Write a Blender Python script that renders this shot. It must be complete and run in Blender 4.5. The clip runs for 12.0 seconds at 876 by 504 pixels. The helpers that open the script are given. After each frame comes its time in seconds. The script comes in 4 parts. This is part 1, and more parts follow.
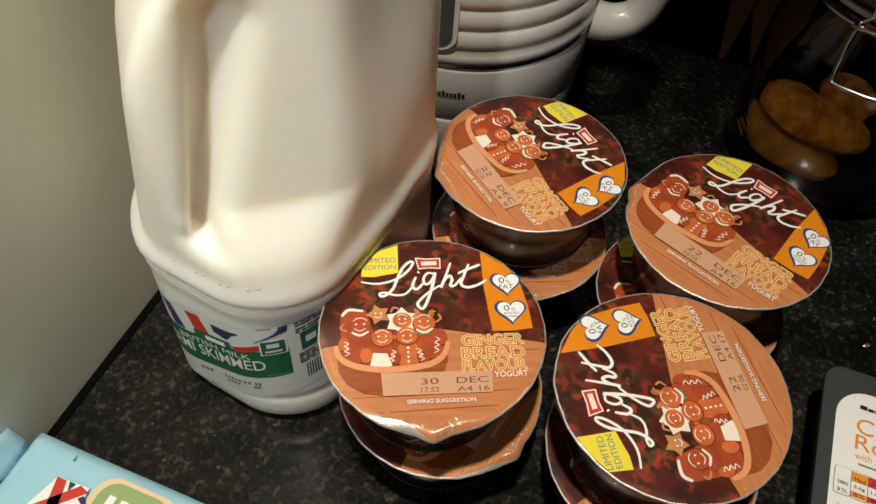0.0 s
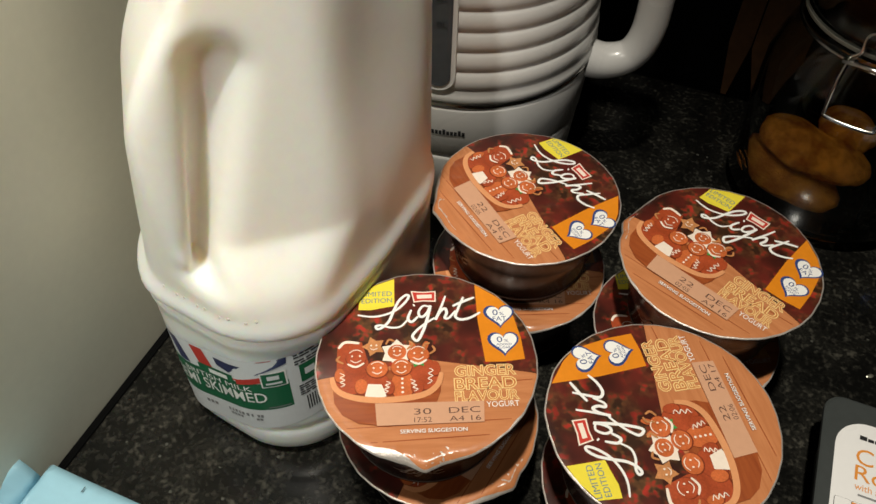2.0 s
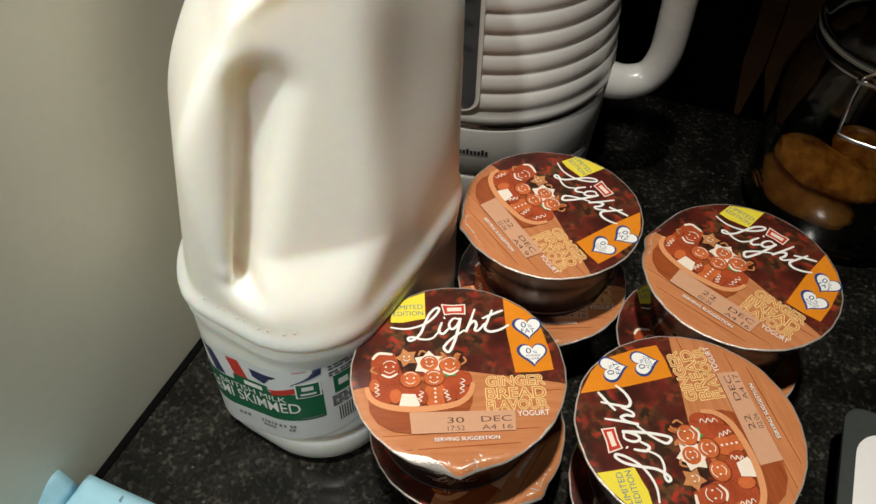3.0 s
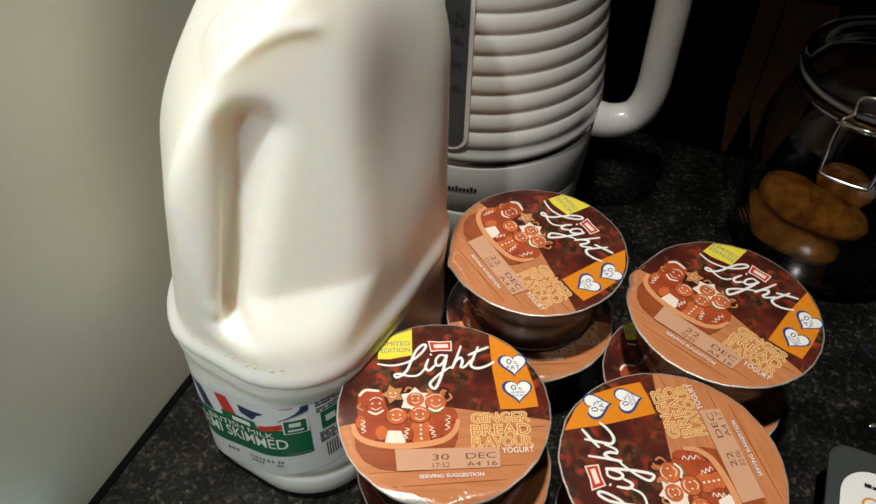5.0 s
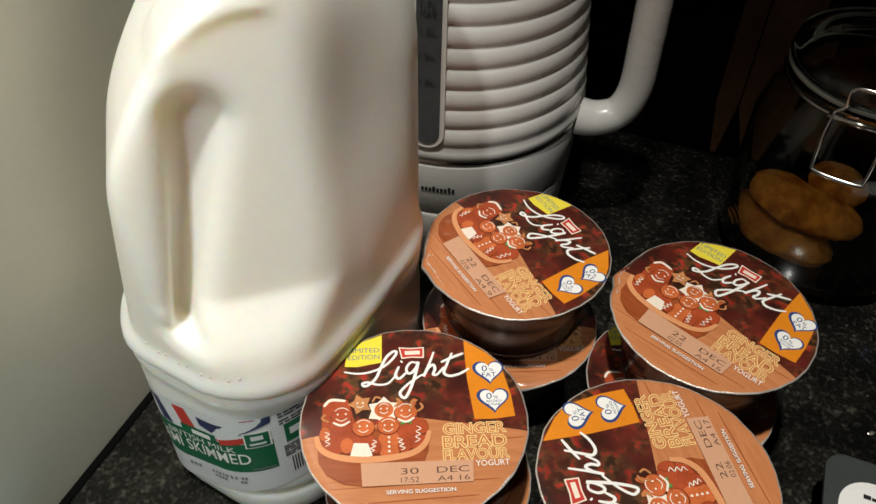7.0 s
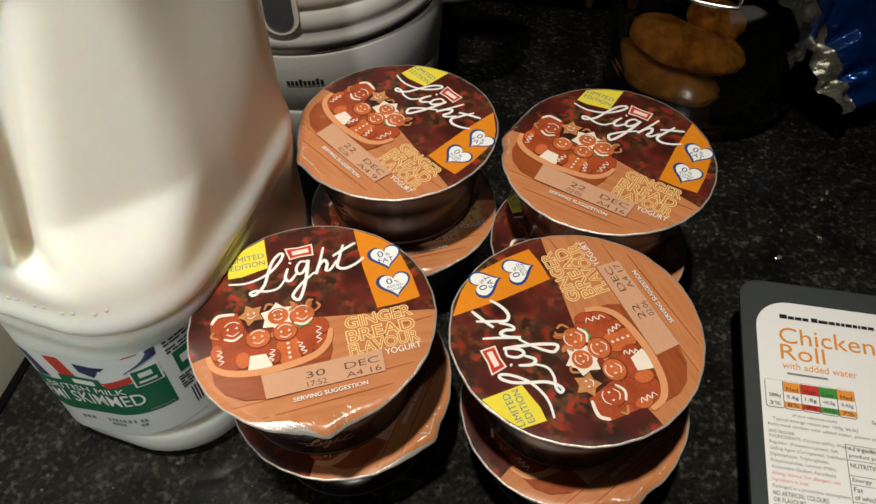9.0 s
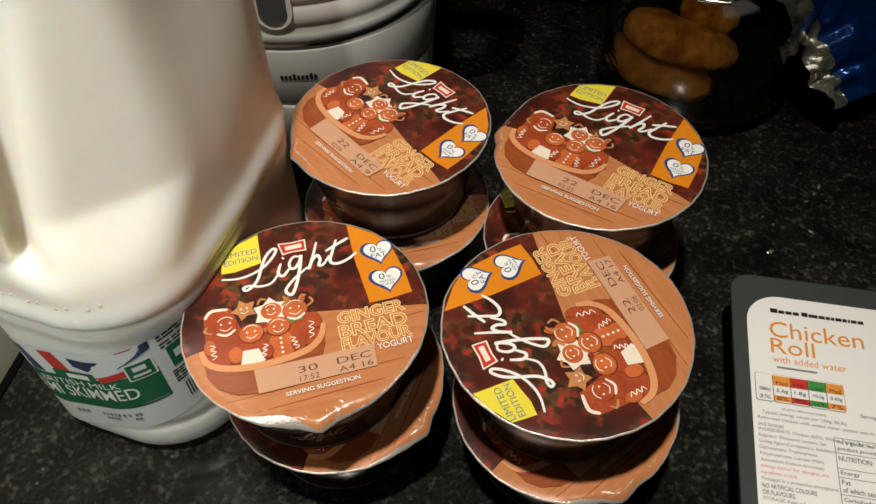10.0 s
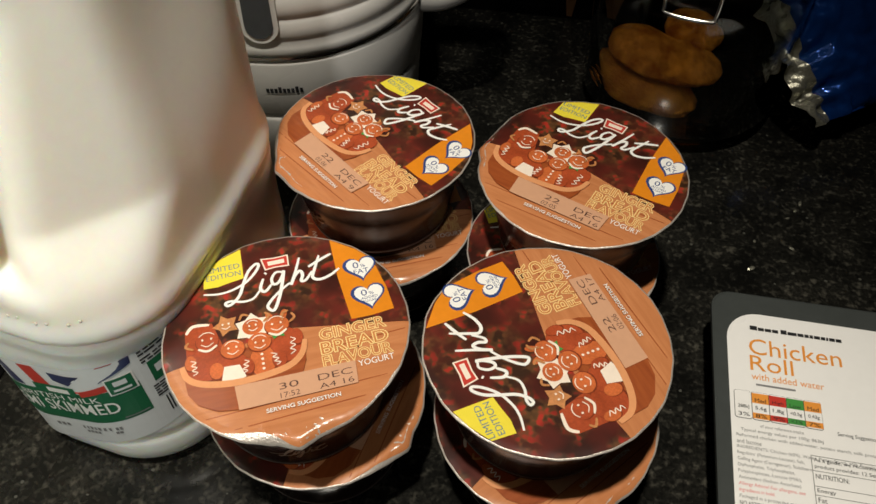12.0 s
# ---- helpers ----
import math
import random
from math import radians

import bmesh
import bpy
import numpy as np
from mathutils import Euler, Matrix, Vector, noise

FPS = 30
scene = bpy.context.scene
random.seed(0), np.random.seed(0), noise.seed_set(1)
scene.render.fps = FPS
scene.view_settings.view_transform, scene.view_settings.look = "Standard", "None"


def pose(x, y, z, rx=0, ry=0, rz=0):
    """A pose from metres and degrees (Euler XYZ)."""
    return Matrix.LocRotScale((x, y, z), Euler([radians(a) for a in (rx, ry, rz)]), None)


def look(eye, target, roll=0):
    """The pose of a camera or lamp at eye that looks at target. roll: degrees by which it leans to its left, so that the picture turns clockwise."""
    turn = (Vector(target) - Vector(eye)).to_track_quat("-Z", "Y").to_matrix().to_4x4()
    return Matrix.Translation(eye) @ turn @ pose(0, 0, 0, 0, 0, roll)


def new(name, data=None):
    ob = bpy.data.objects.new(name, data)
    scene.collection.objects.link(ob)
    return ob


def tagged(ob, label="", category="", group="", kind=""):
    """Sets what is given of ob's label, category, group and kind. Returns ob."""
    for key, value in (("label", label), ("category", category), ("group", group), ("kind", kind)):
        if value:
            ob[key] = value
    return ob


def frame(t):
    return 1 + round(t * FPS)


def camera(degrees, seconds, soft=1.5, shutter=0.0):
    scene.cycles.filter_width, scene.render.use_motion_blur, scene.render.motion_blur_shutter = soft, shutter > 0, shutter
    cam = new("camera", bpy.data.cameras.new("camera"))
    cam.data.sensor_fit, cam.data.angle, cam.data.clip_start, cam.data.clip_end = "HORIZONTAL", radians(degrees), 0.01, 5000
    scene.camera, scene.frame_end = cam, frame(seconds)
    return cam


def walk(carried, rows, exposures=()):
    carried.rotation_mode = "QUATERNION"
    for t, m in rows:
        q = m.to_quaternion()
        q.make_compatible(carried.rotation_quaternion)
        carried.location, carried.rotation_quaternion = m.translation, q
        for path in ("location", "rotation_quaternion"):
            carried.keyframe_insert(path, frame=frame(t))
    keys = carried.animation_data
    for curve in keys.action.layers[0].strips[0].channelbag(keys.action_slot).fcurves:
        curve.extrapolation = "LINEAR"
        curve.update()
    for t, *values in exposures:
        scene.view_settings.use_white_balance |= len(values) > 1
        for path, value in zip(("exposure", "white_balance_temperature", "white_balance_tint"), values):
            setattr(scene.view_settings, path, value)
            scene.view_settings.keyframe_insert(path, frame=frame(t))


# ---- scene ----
from mathutils.bvhtree import BVHTree

cam = camera(57.7, 12.0)
PATH = [
    (0, (0.055, 0.083, 0.381), (0.073, 1.323, -1.189), 4.1),
    (0.5, (0.067, 0.091, 0.384), (0.055, 1.347, -1.172), 3.1),
    (1, (0.071, 0.083, 0.385), (0.042, 1.362, -1.152), 2.3),
    (1.5, (0.073, 0.08, 0.385), (0.029, 1.372, -1.142), 1.6),
    (2, (0.069, 0.076, 0.388), (0.018, 1.385, -1.123), 1.2),
    (2.5, (0.061, 0.067, 0.391), (-0.004, 1.392, -1.106), 0.7),
    (3, (0.058, 0.065, 0.394), (-0.009, 1.415, -1.08), 0.7),
    (3.2, (0.058, 0.066, 0.395), (-0.01, 1.419, -1.076), 0.8),
    (4.8, (0.063, 0.065, 0.401), (-0.004, 1.462, -1.028), 0.9),
    (5, (0.063, 0.064, 0.401), (-0.001, 1.468, -1.022), 1.0),
    (5.5, (0.062, 0.063, 0.4), (0.006, 1.474, -1.016), 1.3),
    (6, (0.059, 0.062, 0.399), (0.006, 1.478, -1.012), 1.5),
    (6.5, (0.061, 0.063, 0.396), (0.004, 1.486, -1.008), 1.4),
    (7, (0.074, 0.076, 0.382), (0.019, 1.503, -1.019), 0.8),
    (7.2, (0.089, 0.084, 0.38), (0.112, 1.446, -1.084), -1.8),
    (7.5, (0.088, 0.08, 0.35), (0.19, 1.398, -1.152), -3.1),
    (7.7, (0.087, 0.081, 0.348), (0.19, 1.4, -1.152), -3.1),
    (9.3, (0.085, 0.082, 0.349), (0.246, 1.346, -1.193), -2.1),
    (9.5, (0.086, 0.083, 0.349), (0.245, 1.343, -1.195), -2.1),
    (10, (0.087, 0.081, 0.351), (0.248, 1.339, -1.196), -2.0),
    (10.5, (0.087, 0.082, 0.352), (0.256, 1.339, -1.194), -1.5),
    (11, (0.088, 0.082, 0.352), (0.264, 1.34, -1.193), -1.1),
    (11.5, (0.089, 0.084, 0.355), (0.271, 1.342, -1.19), -0.7),
    (12, (0.09, 0.083, 0.355), (0.281, 1.348, -1.183), -0.5),
]
# the clip's camera cools its white balance a little while it looks at the bottle
TONE = [(0, -0.10, 6750, 10), (2, -0.06, 6500, 10), (3.2, -0.04, 6300, 10), (5, -0.03, 6180, 10), (7, -0.02, 6220, 10), (7.7, -0.06, 6300, 10), (9.5, -0.05, 6450, 10), (12, -0.05, 6600, 10)]
walk(cam, [(t, look(eye, target, roll)) for t, eye, target, roll in PATH], TONE)


# ---- light ----
world = bpy.data.worlds.new("room_dark")
world.use_nodes = True
world.node_tree.nodes["Background"].inputs[0].default_value = (0.9, 0.95, 1.0, 1)
world.node_tree.nodes["Background"].inputs[1].default_value = 0.02
scene.world = world
scene.view_settings.exposure = 0.0


def lamp(name, eye, target, watts, colour, size, cone):
    data = bpy.data.lights.new(name, "SPOT")
    data.energy, data.color, data.shadow_soft_size = watts, colour, size
    data.spot_size, data.spot_blend = radians(cone), 1.0
    ob = new(name, data)
    ob.matrix_world = look(eye, target)
    return ob


lamp("ceiling_spot", (-0.03, 0.05, 1.5), (0.08, 0.19, 0.0), 88, (1.0, 0.94, 0.82), 0.03, 36)
# front spot used as fill: narrowed to brighten the bottle and spare the pots
lamp("ceiling_spot", (-0.42, -0.76, 1.5), (-0.09, 0.34, 0.18), 52, (1.0, 0.96, 0.89), 0.05, 17)


# ---- materials ----
def nodes_of(name):
    m = bpy.data.materials.new(name)
    m.use_nodes = True
    t = m.node_tree
    return m, t, t.nodes["Principled BSDF"]


def add(t, kind, **inputs):
    n = t.nodes.new(kind)
    for k, v in inputs.items():
        n.inputs[k].default_value = v
    return n


def rgba(c):
    return (c[0], c[1], c[2], 1.0)


def stuff(name, base, rough=0.5, vary=0.12, scale=120.0, bump=0.0, metal=0.0, coat=0.0, sss=0.0, through_light=0.0, ior=1.45):
    """A surface with variation at two scales in colour and roughness, and fine relief."""
    m, t, b = nodes_of(name)
    co = add(t, "ShaderNodeTexCoord")
    big = add(t, "ShaderNodeTexNoise", Scale=scale * 0.25, Detail=3.0)
    fine = add(t, "ShaderNodeTexNoise", Scale=scale * 3.0, Detail=4.0)
    for n in (big, fine):
        t.links.new(co.outputs["Object"], n.inputs["Vector"])
    both = add(t, "ShaderNodeMath")
    both.operation = "ADD"
    t.links.new(big.outputs["Fac"], both.inputs[0])
    t.links.new(fine.outputs["Fac"], both.inputs[1])
    ramp = add(t, "ShaderNodeMapRange")
    ramp.inputs["From Min"].default_value, ramp.inputs["From Max"].default_value = 0.6, 1.4
    t.links.new(both.outputs[0], ramp.inputs["Value"])
    mix = add(t, "ShaderNodeMix")
    mix.data_type = "RGBA"
    mix.inputs[6].default_value = rgba([max(0.0, c * (1 - vary)) for c in base])
    mix.inputs[7].default_value = rgba([min(1.0, c * (1 + vary)) for c in base])
    t.links.new(ramp.outputs[0], mix.inputs[0])
    t.links.new(mix.outputs[2], b.inputs["Base Color"])
    rr = add(t, "ShaderNodeMapRange")
    rr.inputs["To Min"].default_value, rr.inputs["To Max"].default_value = rough * 0.8, min(1.0, rough * 1.2)
    t.links.new(big.outputs["Fac"], rr.inputs["Value"])
    t.links.new(rr.outputs[0], b.inputs["Roughness"])
    b.inputs["Metallic"].default_value = metal
    b.inputs["IOR"].default_value = ior
    b.inputs["Coat Weight"].default_value = coat
    b.inputs["Coat Roughness"].default_value = 0.12
    b.inputs["Subsurface Weight"].default_value = sss
    b.inputs["Subsurface Radius"].default_value = (0.018, 0.012, 0.007)
    b.inputs["Subsurface Scale"].default_value = 1.0
    b.inputs["Transmission Weight"].default_value = through_light
    if bump:
        bp = add(t, "ShaderNodeBump", Strength=bump, Distance=0.0006)
        t.links.new(both.outputs[0], bp.inputs["Height"])
        t.links.new(bp.outputs[0], b.inputs["Normal"])
    return m


def granite():
    """Polished near-black granite: cloudy grey-brown flecks and a few bright crystals."""
    m, t, b = nodes_of("black_granite")
    co = add(t, "ShaderNodeTexCoord")
    blot = add(t, "ShaderNodeTexNoise", Scale=210.0, Detail=3.0, Roughness=0.6, Distortion=0.2)
    soft = add(t, "ShaderNodeTexNoise", Scale=420.0, Detail=5.0, Roughness=0.65)
    wide = add(t, "ShaderNodeTexNoise", Scale=40.0, Detail=3.0)
    spark = add(t, "ShaderNodeTexVoronoi", Scale=420.0, Randomness=1.0)
    for n in (blot, soft, wide, spark):
        t.links.new(co.outputs["Object"], n.inputs["Vector"])
    sharp = add(t, "ShaderNodeMapRange")
    sharp.interpolation_type = "SMOOTHSTEP"
    sharp.inputs["From Min"].default_value, sharp.inputs["From Max"].default_value = 0.48, 0.76
    t.links.new(blot.outputs["Fac"], sharp.inputs["Value"])
    a = add(t, "ShaderNodeMath")
    a.operation = "MULTIPLY_ADD"
    a.inputs[1].default_value = 0.75
    t.links.new(sharp.outputs[0], a.inputs[0])
    t.links.new(soft.outputs["Fac"], a.inputs[2])
    a2 = add(t, "ShaderNodeMath")
    a2.operation = "MULTIPLY"
    t.links.new(a.outputs[0], a2.inputs[0])
    t.links.new(wide.outputs["Fac"], a2.inputs[1])
    ramp = add(t, "ShaderNodeValToRGB")
    e = ramp.color_ramp.elements
    e[0].position, e[0].color = 0.18, (0.005, 0.005, 0.0045, 1)
    e[1].position, e[1].color = 0.80, (0.066, 0.062, 0.050, 1)
    mid = e.new(0.36)
    mid.color = (0.0155, 0.015, 0.0125, 1)
    t.links.new(a2.outputs[0], ramp.inputs[0])
    sp = add(t, "ShaderNodeSeparateColor")
    t.links.new(spark.outputs["Color"], sp.inputs[0])
    gt = add(t, "ShaderNodeMath")
    gt.operation = "GREATER_THAN"
    gt.inputs[1].default_value = 0.993
    t.links.new(sp.outputs[1], gt.inputs[0])
    near = add(t, "ShaderNodeMath")
    near.operation = "LESS_THAN"
    near.inputs[1].default_value = 0.38
    t.links.new(spark.outputs["Distance"], near.inputs[0])
    both = add(t, "ShaderNodeMath")
    both.operation = "MULTIPLY"
    t.links.new(gt.outputs[0], both.inputs[0])
    t.links.new(near.outputs[0], both.inputs[1])
    mix = add(t, "ShaderNodeMix")
    mix.data_type = "RGBA"
    mix.inputs[7].default_value = (0.07, 0.07, 0.06, 1)
    t.links.new(both.outputs[0], mix.inputs[0])
    t.links.new(ramp.outputs[0], mix.inputs[6])
    t.links.new(mix.outputs[2], b.inputs["Base Color"])
    rr = add(t, "ShaderNodeMapRange")
    rr.inputs["To Min"].default_value, rr.inputs["To Max"].default_value = 0.10, 0.22
    t.links.new(wide.outputs["Fac"], rr.inputs["Value"])
    t.links.new(rr.outputs[0], b.inputs["Roughness"])
    b.inputs["IOR"].default_value = 1.4
    return m


def festive():
    """Printed out-of-focus fireside: deep brown-red with red berries and dull gold-green lights."""
    m, t, b = nodes_of("printed_fireside")
    co = add(t, "ShaderNodeTexCoord")
    big = add(t, "ShaderNodeTexNoise", Scale=55.0, Detail=2.0)
    dots = add(t, "ShaderNodeTexVoronoi", Scale=480.0, Randomness=1.0)
    dots.feature = "SMOOTH_F1"
    clump = add(t, "ShaderNodeTexNoise", Scale=85.0, Detail=1.5)
    t.links.new(co.outputs["Object"], big.inputs["Vector"])
    t.links.new(co.outputs["Object"], dots.inputs["Vector"])
    t.links.new(co.outputs["Object"], clump.inputs["Vector"])
    base = add(t, "ShaderNodeValToRGB")
    e = base.color_ramp.elements
    e[0].position, e[0].color = 0.35, (0.034, 0.008, 0.005, 1)
    e[1].position, e[1].color = 0.70, (0.125, 0.018, 0.011, 1)
    t.links.new(big.outputs["Fac"], base.inputs[0])
    # garland and berries round the outer ring of the print
    ln = add(t, "ShaderNodeVectorMath")
    ln.operation = "LENGTH"
    t.links.new(co.outputs["Object"], ln.inputs[0])
    ring = add(t, "ShaderNodeMapRange")
    ring.inputs["From Min"].default_value, ring.inputs["From Max"].default_value = 0.026, 0.040
    t.links.new(ln.outputs["Value"], ring.inputs["Value"])
    gl = add(t, "ShaderNodeValToRGB")
    g = gl.color_ramp.elements
    g[0].position, g[0].color = 0.40, (0, 0, 0, 1)
    g[1].position, g[1].color = 0.66, (0.85, 0.85, 0.85, 1)
    t.links.new(clump.outputs["Fac"], gl.inputs[0])
    fac = add(t, "ShaderNodeMath")
    fac.operation = "MULTIPLY"
    t.links.new(gl.outputs[0], fac.inputs[0])
    t.links.new(ring.outputs[0], fac.inputs[1])
    sep = add(t, "ShaderNodeSeparateColor")
    t.links.new(dots.outputs["Color"], sep.inputs[0])
    hue = add(t, "ShaderNodeValToRGB")
    h = hue.color_ramp.elements
    h[0].position, h[0].color = 0.22, (0.030, 0.016, 0.007, 1)
    h[1].position, h[1].color = 0.80, (0.45, 0.035, 0.02, 1)
    x = h.new(0.5)
    x.color = (0.13, 0.060, 0.022, 1)
    t.links.new(sep.outputs[0], hue.inputs[0])
    mix = add(t, "ShaderNodeMix")
    mix.data_type = "RGBA"
    t.links.new(fac.outputs[0], mix.inputs[0])
    t.links.new(base.outputs[0], mix.inputs[6])
    t.links.new(hue.outputs[0], mix.inputs[7])
    t.links.new(mix.outputs[2], b.inputs["Base Color"])
    b.inputs["Roughness"].default_value = 0.32
    crinkle = add(t, "ShaderNodeTexNoise", Scale=75.0, Detail=2.0)
    t.links.new(co.outputs["Object"], crinkle.inputs["Vector"])
    bp = add(t, "ShaderNodeBump", Strength=0.25, Distance=0.001)
    t.links.new(crinkle.outputs["Fac"], bp.inputs["Height"])
    t.links.new(bp.outputs[0], b.inputs["Normal"])
    b.inputs["Coat Weight"].default_value = 0.25
    return m


def printed_wood(name, dark, light):
    m, t, b = nodes_of(name)
    co = add(t, "ShaderNodeTexCoord")
    mp = add(t, "ShaderNodeMapping")
    mp.inputs["Scale"].default_value = (30, 260, 1)
    mp.inputs["Rotation"].default_value = (0, 0, radians(9))
    n = add(t, "ShaderNodeTexNoise", Scale=1.6, Detail=4.0, Distortion=0.6)
    t.links.new(co.outputs["Object"], mp.inputs["Vector"])
    t.links.new(mp.outputs[0], n.inputs["Vector"])
    r = add(t, "ShaderNodeValToRGB")
    r.color_ramp.elements[0].position, r.color_ramp.elements[0].color = 0.3, rgba(dark)
    r.color_ramp.elements[1].position, r.color_ramp.elements[1].color = 0.68, rgba(light)
    t.links.new(n.outputs["Fac"], r.inputs[0])
    t.links.new(r.outputs[0], b.inputs["Base Color"])
    b.inputs["Roughness"].default_value = 0.33
    crinkle = add(t, "ShaderNodeTexNoise", Scale=75.0, Detail=2.0)
    t.links.new(co.outputs["Object"], crinkle.inputs["Vector"])
    bp = add(t, "ShaderNodeBump", Strength=0.25, Distance=0.001)
    t.links.new(crinkle.outputs["Fac"], bp.inputs["Height"])
    t.links.new(bp.outputs[0], b.inputs["Normal"])
    b.inputs["Coat Weight"].default_value = 0.25
    return m


def glass(name, tint, rough):
    m, t, b = nodes_of(name)
    b.inputs["Base Color"].default_value = rgba(tint)
    b.inputs["Transmission Weight"].default_value = 1.0
    b.inputs["Roughness"].default_value = rough
    b.inputs["IOR"].default_value = 1.45
    return m


GRANITE = granite()
PAINT = stuff("cream_wall_paint", (0.76, 0.74, 0.62), 0.42, 0.03, 60, 0.12)
# unseen walls darkened, and the ceiling dulled, to cut bounced light
FARWALL = stuff("unseen_wall_grey", (0.16, 0.15, 0.14), 0.5, 0.1, 10, 0.05)
CEIL = stuff("white_ceiling_paint", (0.55, 0.54, 0.5), 0.7, 0.03, 20, 0.1)
SPLASH = stuff("black_gloss_stone", (0.003, 0.003, 0.003), 0.12, 0.3, 60, ior=1.25)
SEAL = stuff("black_sealant", (0.003, 0.003, 0.003), 0.9, 0.2, 300, 0.2, ior=1.1)
FLOORM = stuff("grey_floor_tile", (0.2, 0.19, 0.18), 0.4, 0.15, 20, 0.1)
UNIT = stuff("grey_cabinet_front", (0.25, 0.25, 0.25), 0.4, 0.05, 20, 0.05)
MILK = stuff("milky_plastic", (0.95, 0.91, 0.825), 0.34, 0.02, 60, 0.06, sss=0.75)
DOT = stuff("shaded_moulding", (0.60, 0.56, 0.49), 0.5, 0.1, 90)
LABELW = stuff("white_label_paper", (0.72, 0.74, 0.74), 0.35, 0.03, 90, 0.03)
GREEN = stuff("green_print", (0.012, 0.13, 0.055), 0.35, 0.08, 90)
NAVY = stuff("navy_print", (0.03, 0.035, 0.10), 0.35, 0.08, 90)
RED = stuff("red_print", (0.55, 0.045, 0.03), 0.35, 0.08, 90)
WHITE = stuff("white_print", (0.85, 0.84, 0.8), 0.33, 0.03, 90)
BLACK = stuff("black_print", (0.02, 0.02, 0.022), 0.4, 0.1, 90)
GREY = stuff("grey_print", (0.22, 0.22, 0.22), 0.4, 0.1, 90)
KETTLE = stuff("white_kettle_plastic", (0.66, 0.65, 0.62), 0.28, 0.02, 50, 0.02, coat=0.2)
KWIN = stuff("smoked_gauge_plastic", (0.06, 0.065, 0.07), 0.15, 0.15, 60)
CHROME = stuff("polished_steel", (0.62, 0.60, 0.56), 0.16, 0.05, 60, metal=1.0)
FOIL = stuff("silver_foil", (0.66, 0.60, 0.54), 0.34, 0.15, 400, 0.5, metal=0.5)
CUP = stuff("dark_brown_plastic", (0.019, 0.006, 0.004), 0.22, 0.2, 90, 0.05, ior=1.25)
CUPBAND = stuff("grey_brown_plastic", (0.07, 0.05, 0.042), 0.35, 0.1, 90)
CUPTYPE = stuff("faint_cup_print", (0.16, 0.08, 0.03), 0.3, 0.1, 90)
FEST = festive()
WOODP = printed_wood("printed_table", (0.47, 0.170, 0.062), (0.56, 0.222, 0.088))
BOWLP = printed_wood("printed_bowl", (0.24, 0.048, 0.012), (0.36, 0.088, 0.022))
BOWLRIM = stuff("printed_bowl_rim", (0.68, 0.30, 0.13), 0.33, 0.08, 200)
YELLOW = stuff("yellow_print", (0.82, 0.68, 0.055), 0.33, 0.05, 120, coat=0.2)
ORANGE = stuff("orange_print", (0.72, 0.235, 0.012), 0.33, 0.08, 120, coat=0.2)
BLUEP = stuff("blue_print", (0.030, 0.060, 0.20), 0.33, 0.08, 120)
LETTER = stuff("pale_yellow_print", (0.85, 0.62, 0.27), 0.33, 0.05, 120)
LETFILL = stuff("tan_print", (0.55, 0.20, 0.06), 0.33, 0.05, 120)
LIMITP = stuff("slate_blue_print", (0.10, 0.20, 0.27), 0.33, 0.08, 120)
STICK = stuff("buff_print", (0.60, 0.33, 0.20), 0.36, 0.05, 120)
INK = stuff("brown_ink", (0.10, 0.045, 0.03), 0.5, 0.2, 300)
GINGER = stuff("gingerbread_print", (0.55, 0.130, 0.036), 0.35, 0.3, 420)
GINGER2 = stuff("dark_gingerbread_print", (0.38, 0.065, 0.020), 0.35, 0.3, 420)
GINGER3 = stuff("biscuit_outline_print", (0.19, 0.032, 0.010), 0.35, 0.25, 420)
ICING = stuff("icing_print", (0.86, 0.74, 0.62), 0.35, 0.06, 200)
CRUMB = stuff("pale_biscuit_print", (0.52, 0.22, 0.08), 0.35, 0.3, 420)
TRAY = stuff("black_plastic_tray", (0.050, 0.056, 0.054), 0.35, 0.1, 80, 0.05)
FILM = stuff("white_film_label", (0.88, 0.87, 0.85), 0.28, 0.02, 80, 0.04, coat=0.3)
AMBER = stuff("amber_print", (0.78, 0.30, 0.05), 0.35, 0.06, 90)
TGREEN = stuff("traffic_green_print", (0.06, 0.28, 0.06), 0.35, 0.06, 90)
PINK = stuff("pink_print", (0.72, 0.22, 0.22), 0.35, 0.06, 90)
PALEBLUE = stuff("pale_blue_film", (0.34, 0.60, 0.72), 0.25, 0.05, 60, 0.15, coat=0.4)
SAGE = stuff("sage_print", (0.28, 0.38, 0.16), 0.35, 0.06, 90)
CREAM = stuff("cream_print", (0.72, 0.58, 0.36), 0.35, 0.06, 90)
GLASS = glass("clear_glass", (0.96, 0.98, 0.96), 0.0)
RUBBER = stuff("grey_rubber", (0.30, 0.29, 0.24), 0.6, 0.1, 90)
BAGBLUE = stuff("blue_foil_film", (0.007, 0.060, 0.30), 0.16, 0.2, 60, 0.5, metal=0.55, coat=0.5)
BAGFOIL = stuff("dull_silver_film", (0.36, 0.35, 0.28), 0.28, 0.45, 160, 0.9, metal=0.7)
BAGORANGE = stuff("orange_film_print", (0.70, 0.20, 0.02), 0.3, 0.2, 60)
BAGRED = stuff("red_film_print", (0.28, 0.02, 0.015), 0.25, 0.2, 60, coat=0.4)
UTENSIL = stuff("brown_wood", (0.12, 0.055, 0.02), 0.6, 0.3, 60, 0.2)


